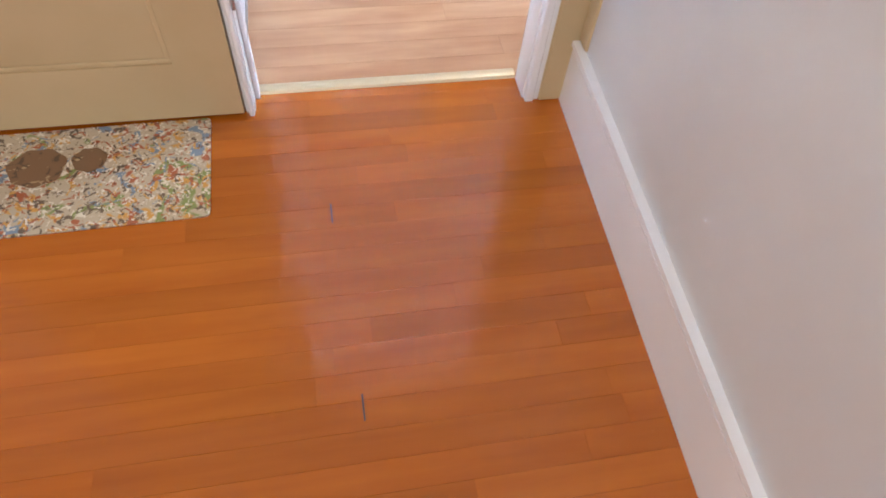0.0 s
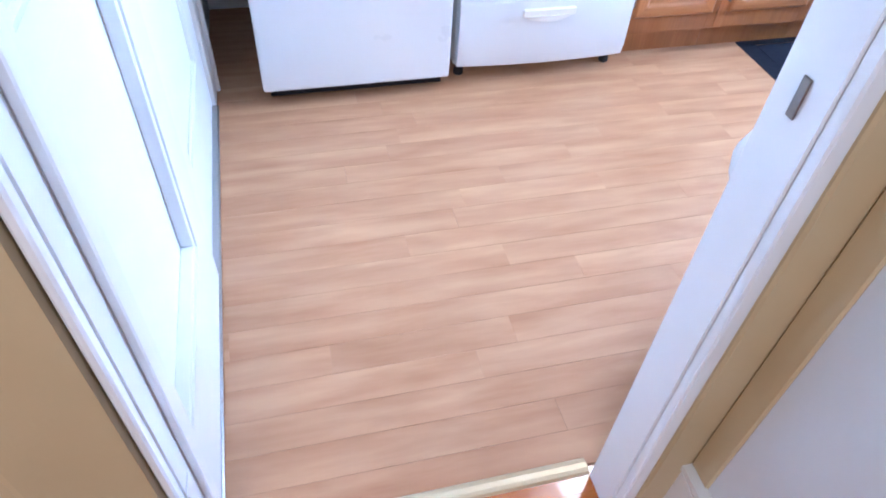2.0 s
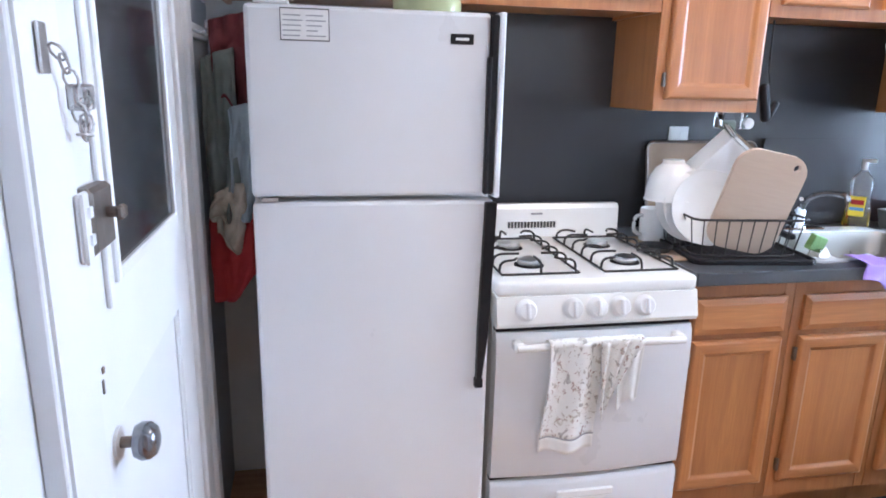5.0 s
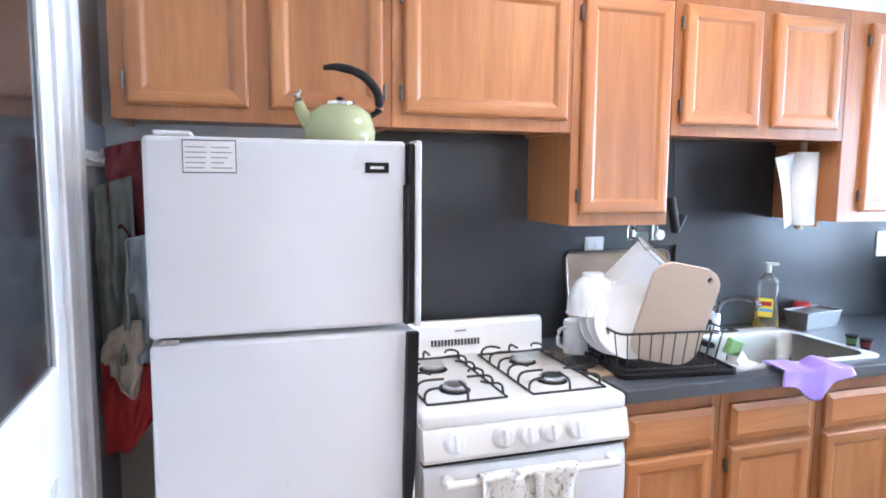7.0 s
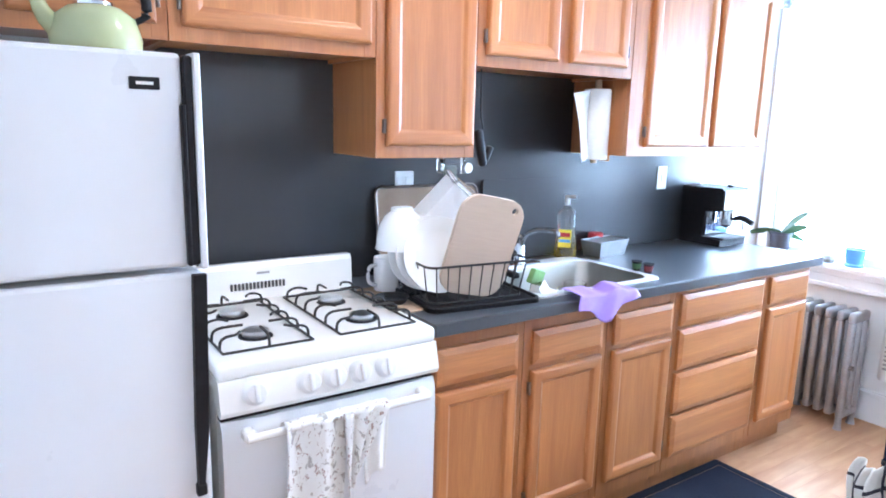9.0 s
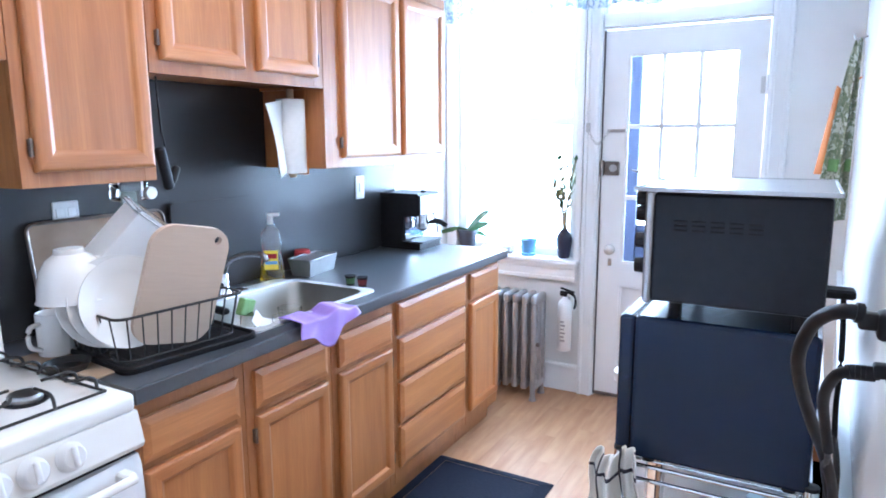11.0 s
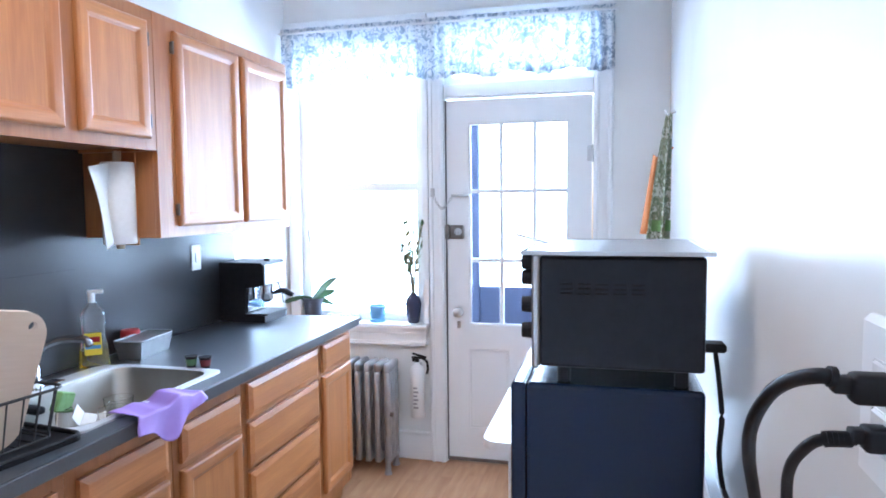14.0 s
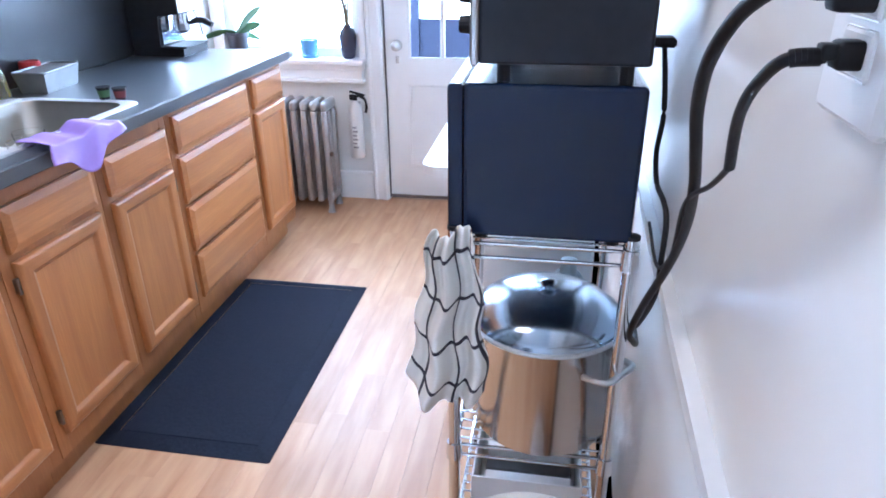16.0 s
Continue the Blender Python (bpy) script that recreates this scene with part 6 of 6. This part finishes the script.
for k in range(11):
    a, ln = random.uniform(0, 2 * math.pi), random.uniform(0.16, 0.42)
    tip = (0.05 * math.cos(a), 0.075 * math.sin(a), 0.165 + ln)
    st_ = part("stem", tube(curve([(0.006 * math.cos(a), 0.006 * math.sin(a), 0.12), (0.02 * math.cos(a), 0.02 * math.sin(a), 0.165 + ln * 0.45), tip], 4), 0.0032, 5), STEM, vs)
    for j in range(4):
        t = 0.45 + 0.16 * j
        q = Vector((tip[0] * t + random.uniform(-0.012, 0.012), tip[1] * t + random.uniform(-0.02, 0.02), 0.165 + ln * t))
        part("leaf", moved(([(0, 0, 0), (0.012, 0.004, 0.022), (0.0, 0.010, 0.056), (-0.012, 0.004, 0.022), (0, 0.008, 0.026)], [(0, 1, 4), (1, 2, 4), (2, 3, 4), (3, 0, 4)]), Matrix.Translation(q) @ pose(0, 0, 0, random.uniform(-40, 40), random.uniform(-30, 30), random.uniform(0, 360))), (STEM, LEAF)[j % 2], st_)
bc = thing("blue_cup", (4.045, 3.450, ZS), "blue glazed planter cup on the sill", "cup")
bc.matrix_world = pose(4.045, 3.450, ZS) @ Matrix.Diagonal((1.25, 1.25, 1.1, 1))
part("cup", lathe([(0.0, 0.0), (0.034, 0.0), (0.036, 0.012), (0.030, 0.016), (0.041, 0.085), (0.038, 0.085), (0.028, 0.02), (0.0, 0.018)], 24), BLUEGLASS, bc, smooth=40)
random.seed(8)
for k in range(7):
    y = 3.575 + 0.028 * k + random.uniform(-0.006, 0.006)
    r = random.uniform(0.020, 0.030)
    single("sill_stone", lathe([(0.0, 0.0), (r * 0.8, 0.002), (r, r * 0.7), (r * 0.6, r * 1.3), (0.0, r * 1.5)], 9), STONE, (4.045 + random.uniform(-0.02, 0.02), y, ZS), "small grey ornament stone on the window sill", "stone", "stones on the sill", turn=random.uniform(0, 90))

# ---- beside the cart ----
ow = thing("outlet", (1.068, south(1.068), 1.312), "white outlet plate holding two black plugs", "outlet")
part("plate", box(-0.058, 0.046, 0.0, 0.014, -0.050, 0.080, 0.005), PLASTICW, ow)
for z in (0.034, -0.003):
    part("socket", box(-0.034, 0.014, 0.013, 0.017, z - 0.016, z + 0.016, 0.003), CERAMIC, ow)


def cord(plug_at, points, r, size, label, ribs):
    """A moulded plug that stands out of the wall, and its cable."""
    t = thing("power_cord", plug_at, label, "power cord")
    o = Vector(plug_at)
    part("plug", moved(join(box(-0.012, 0.012, 0.0, 0.040, -0.014, 0.012, 0.005, 2), box(-0.008, 0.008, 0.036, 0.053, -0.006, 0.009, 0.003, 2)), Matrix.Diagonal((0.85, size, 0.3 + 0.6 * size, 1))), BLACK, t, "black moulded plug", 50)
    line = [Vector(q) for q in curve([tuple(Vector(p) - o) for p in points], 8)]
    for k in range(ribs):
        a, b = line[k + 1], line[k + 2]
        part("rib", rod(tuple(a), tuple(a + (b - a).normalized() * 0.0032), r * 1.32, 12), BLACK, t, smooth=50)
    part("cable", tube(curve([tuple(Vector(p) - o) for p in points], 8), r, 12), BLACK, t, smooth=60)
    return t


cord((1.050, 1.952, 1.347), [(1.050, 1.996, 1.353), (1.052, 2.010, 1.353), (1.075, 2.022, 1.342), (1.100, 2.031, 1.323), (1.130, 2.037, 1.288), (1.170, 2.031, 1.244), (1.210, 2.018, 1.195), (1.260, 2.003, 1.142), (1.340, 1.987, 1.062), (1.430, 1.982, 0.965), (1.520, 1.992, 0.850), (1.577, 1.998, 0.762), (1.626, 1.981, 0.712), (1.696, 1.966, 0.667), (1.770, 1.960, 0.650)], 0.0060, 0.92, "thick black power cord looping to the cart", 2)
cord((1.050, 1.952, 1.310), [(1.050, 1.983, 1.308), (1.052, 2.006, 1.305), (1.070, 2.014, 1.288), (1.090, 2.016, 1.267), (1.110, 2.013, 1.242), (1.130, 2.007, 1.206)], 0.0046, 0.68, "black power cord with a ribbed neck", 6)
thin = thing("thin_cable", (1.130, 2.007, 1.206), "thin black cable running on to the cart", "cable")
part("cable", tube(curve([(0, 0, 0), (0.060, -0.003, -0.037), (0.170, -0.006, -0.099), (0.290, -0.025, -0.218), (0.38, -0.025, -0.28), (0.50, -0.025, -0.26)], 8), 0.0028, 10), BLACK, thin, smooth=60)
c3 = thing("power_cord", (1.777, 1.984, 1.216), "black cord hanging behind the toaster oven", "power cord")
part("strain_relief", box(-0.02, 0.02, -0.028, 0.024, -0.008, 0.008, 0.004), BLACK, c3)
part("cable", tube(curve([(0.0, -0.010, 0), (-0.041, -0.012, -0.05), (-0.081, -0.012, -0.106), (-0.060, -0.012, -0.175), (-0.105, -0.012, -0.215), (-0.191, -0.012, -0.215), (-0.236, -0.012, -0.230), (-0.240, -0.012, -0.292), (-0.232, -0.012, -0.364), (-0.10, -0.012, -0.50), (-0.05, -0.012, -0.52)], 6), 0.0045, 8), BLACK, c3, smooth=60)

ap = thing("apron", (3.60, south(3.60) + 0.006, 1.86), "green leaf-print apron hanging on a wall hook", "apron")
part("hook", tube(curve([(0, -0.004, 0.0), (0, 0.03, -0.012), (0, 0.04, 0.01)], 4), 0.004, 8), STEEL, ap)
cloth("cloth", 16, 26, lambda u, v: (0.05 * math.sin(u * 9 + v) * (0.25 + v * 0.6), 0.012 + (0.015 + 0.10 * v ** 0.8) * u + 0.006 * math.sin(8 * u), -0.005 - 0.72 * v), APRON, ap, "leaf-print cloth")
cloth("hem", 12, 4, lambda u, v: (0.03 * math.sin(u * 9), 0.012 + 0.092 * u, -0.475 - 0.05 * v), SPONGE, ap, "plain green hem band")
og = thing("orange_bag", (3.66, south(3.66) + 0.006, 1.66), "orange cloth bag hanging behind the apron", "bag")
cloth("cloth", 12, 16, lambda u, v: (0.02 * math.sin(u * 7), 0.055 + 0.085 * u * (0.35 + 0.65 * v), -0.01 - 0.33 * v + 0.03 * (1 - v) * u), ORANGE, og)
part("strap", tube([(0, 0.0, 0.05), (0, 0.03, 0.03), (0, 0.09, -0.01)], 0.004, 6), ORANGE, og)

wtb = thing("side_table", (2.44, 1.94, 0.0), "small white table with a rounded top", "table")
part("tabletop", moved(prism(rounded(0.62, 0.58, 0.05), "z", 0.725, 0.752), pose(0.31, 0.305, 0)), PLASTICW, wtb)
for x in (0.06, 0.56):
    for y in (0.08, 0.50):
        part("leg", box(x - 0.018, x + 0.018, y - 0.018, y + 0.018, 0.0, 0.724, 0.003), PLASTICW, wtb)
# on the cart's lower shelves
single("white_tub", lathe([(0.0, 0.0), (0.06, 0.0), (0.068, 0.13), (0.070, 0.135), (0.066, 0.15), (0.0, 0.152)], 24), PLASTICW, (2.04, 2.225, 0.386), "white plastic tub on the cart's shelf", "tub", smooth=40)
bj = thing("blue_jug", (2.03, 2.090, 0.386), "pale blue plastic jug on the cart's shelf", "jug")
part("body", lathe([(0.0, 0.0), (0.055, 0.0), (0.058, 0.01), (0.058, 0.20), (0.03, 0.25), (0.0, 0.25)], 24), PALEBLUE, bj, smooth=40)
part("cap", lathe([(0.02, 0.25), (0.02, 0.285), (0.0, 0.287)], 16), PALEBLUE, bj)
single("serving_tray", moved(box(-0.012, 0.012, -0.14, 0.14, 0.0, 0.30, 0.008, 2), pose(0, 0, 0, 0, 4, 0)), PLASTICW, (2.105, 2.165, 0.386), "white tray standing at the back of the shelf", "tray")
gb = thing("storage_bin", (1.905, 2.158, 0.108), "clear plastic bin of packets on the bottom shelf", "bin")
part("bin", join(box(-0.19, 0.19, -0.125, -0.121, 0.0, 0.15), box(-0.19, 0.19, 0.121, 0.125, 0.0, 0.15), box(-0.19, -0.186, -0.121, 0.121, 0.0, 0.15), box(0.186, 0.19, -0.121, 0.121, 0.0, 0.15), box(-0.186, 0.186, -0.121, 0.121, 0.0, 0.004)), FROST, gb)
random.seed(4)
for k in range(6):
    part("packet", box(-0.17 + 0.055 * k, -0.125 + 0.055 * k, -0.105, 0.10, 0.006, random.uniform(0.10, 0.17), 0.004), (PAPER, INK, PAPER, GREYINK, SAGE, INK)[k], gb)

# ---- on the floors ----
km = thing("kitchen_mat", (2.465, 3.178, 0.0), "dark navy rubber anti-fatigue mat before the sink", "mat")
part("field", box(-0.480, 0.480, -0.226, 0.226, 0.0, 0.013, 0.002), RUBBER, km)
bev_o, bev_i = rounded(1.07, 0.560, 0.008, 2), rounded(0.962, 0.454, 0.004, 2)
n_ = len(bev_o)
part("bevelled_border", ([(a, c, 0.0015) for a, c in bev_o] + [(a, c, 0.0125) for a, c in bev_i] + [(a, c, 0.0) for a, c in bev_o], [(i, (i + 1) % n_, (i + 1) % n_ + n_, i + n_) for i in range(n_)] + [(i + 2 * n_, (i + 1) % n_ + 2 * n_, (i + 1) % n_, i) for i in range(n_)]), RUBBER, km)
rg = single("door_mat", prism(rounded(0.50, 0.298, 0.012, 3), "z", 0.0, 0.004), RUGM, (-0.331, 1.715, 0.0005), "cream mat printed with a colourful town map", "mat", turn=1)
for x, y in ((0.180, 1.548), (0.2035, 1.094)):
    single("floor_gap", box(-0.0016, 0.0016, -0.026, 0.026, 0.0, 0.0006), INK, (x, y, 0.0002), "dark open joint between two floor strips", "floor joint", "open joints in the hall floor", "structure")
for x, y, a, b in ((-0.455, 1.752, 0.062, 0.056), (-0.345, 1.762, 0.038, 0.036)):
    ring = [(a * (1 + 0.06 * math.sin(5 * q + x)) * math.cos(q), b * (1 + 0.06 * math.sin(7 * q)) * math.sin(q)) for q in [2 * math.pi * k / 40 for k in range(40)]]
    spot = part("print", prism(ring, "z", 0.0042, 0.0048), RUGBROWN, rg, "brown printed patch")
    spot.location = (x + 0.331, y - 1.715, 0.0)
wb = thing("small_bottle", (2.045, 3.868, 0.920), "small white bottle with a black base behind the rack", "bottle")
part("body", lathe([(0.018, 0.03), (0.021, 0.034), (0.021, 0.062), (0.012, 0.078), (0.010, 0.082), (0.0, 0.082)], 20), PLASTICW, wb, smooth=40)
part("base", lathe([(0.0, 0.0), (0.019, 0.0), (0.020, 0.004), (0.020, 0.032), (0.0, 0.032)], 20), BLACK, wb, "black base", 40)
wb.matrix_world = pose(2.045, 3.868, 0.920) @ Matrix.Diagonal((1, 1, 1.35, 1))
part("cap", lathe([(0.008, 0.082), (0.008, 0.098), (0.0, 0.100)], 16), PLASTICW, wb, smooth=40)
# ---- floor pieces ----
def plank_rows(parent, name, material, x0, x1, y0, y1, width, lengths, gap, seed, thick=0.004):
    """Rows of strips along x with broken joints."""
    random.seed(seed)
    made = {}
    y = y0
    while y < y1 - 0.004:
        w = min(width, y1 - y)
        x = x0 - random.uniform(0.0, 0.6) * lengths[-1]
        while x < x1:
            ln = random.choice(lengths)
            a, b = max(x, x0), min(x + ln, x1)
            x += ln
            if b - a < 0.02:
                continue
            key = (round(b - a, 3), round(w, 3))
            if key not in made:
                made[key] = mesh(name, box(0, key[0] - gap, 0, key[1] - gap, -thick, 0.0), material)
            ob = new(name, made[key])
            ob.parent = parent
            ob.location = (a, y, random.uniform(-0.0001, 0.0))
        y += width


plank_rows(bpy.data.objects["floor_kitchen"], "plank", KFLOOR, -0.06, 4.06, 1.962, 3.99, 0.0775, [0.42, 0.55, 0.68, 0.9, 1.1], 0.0002, 3)
plank_rows(bpy.data.objects["floor_hall"], "strip", HFLOOR, -1.2, 0.802, 0.25, 1.957, 0.0572, [0.45, 0.7, 0.95, 1.3], 0.0002, 11)
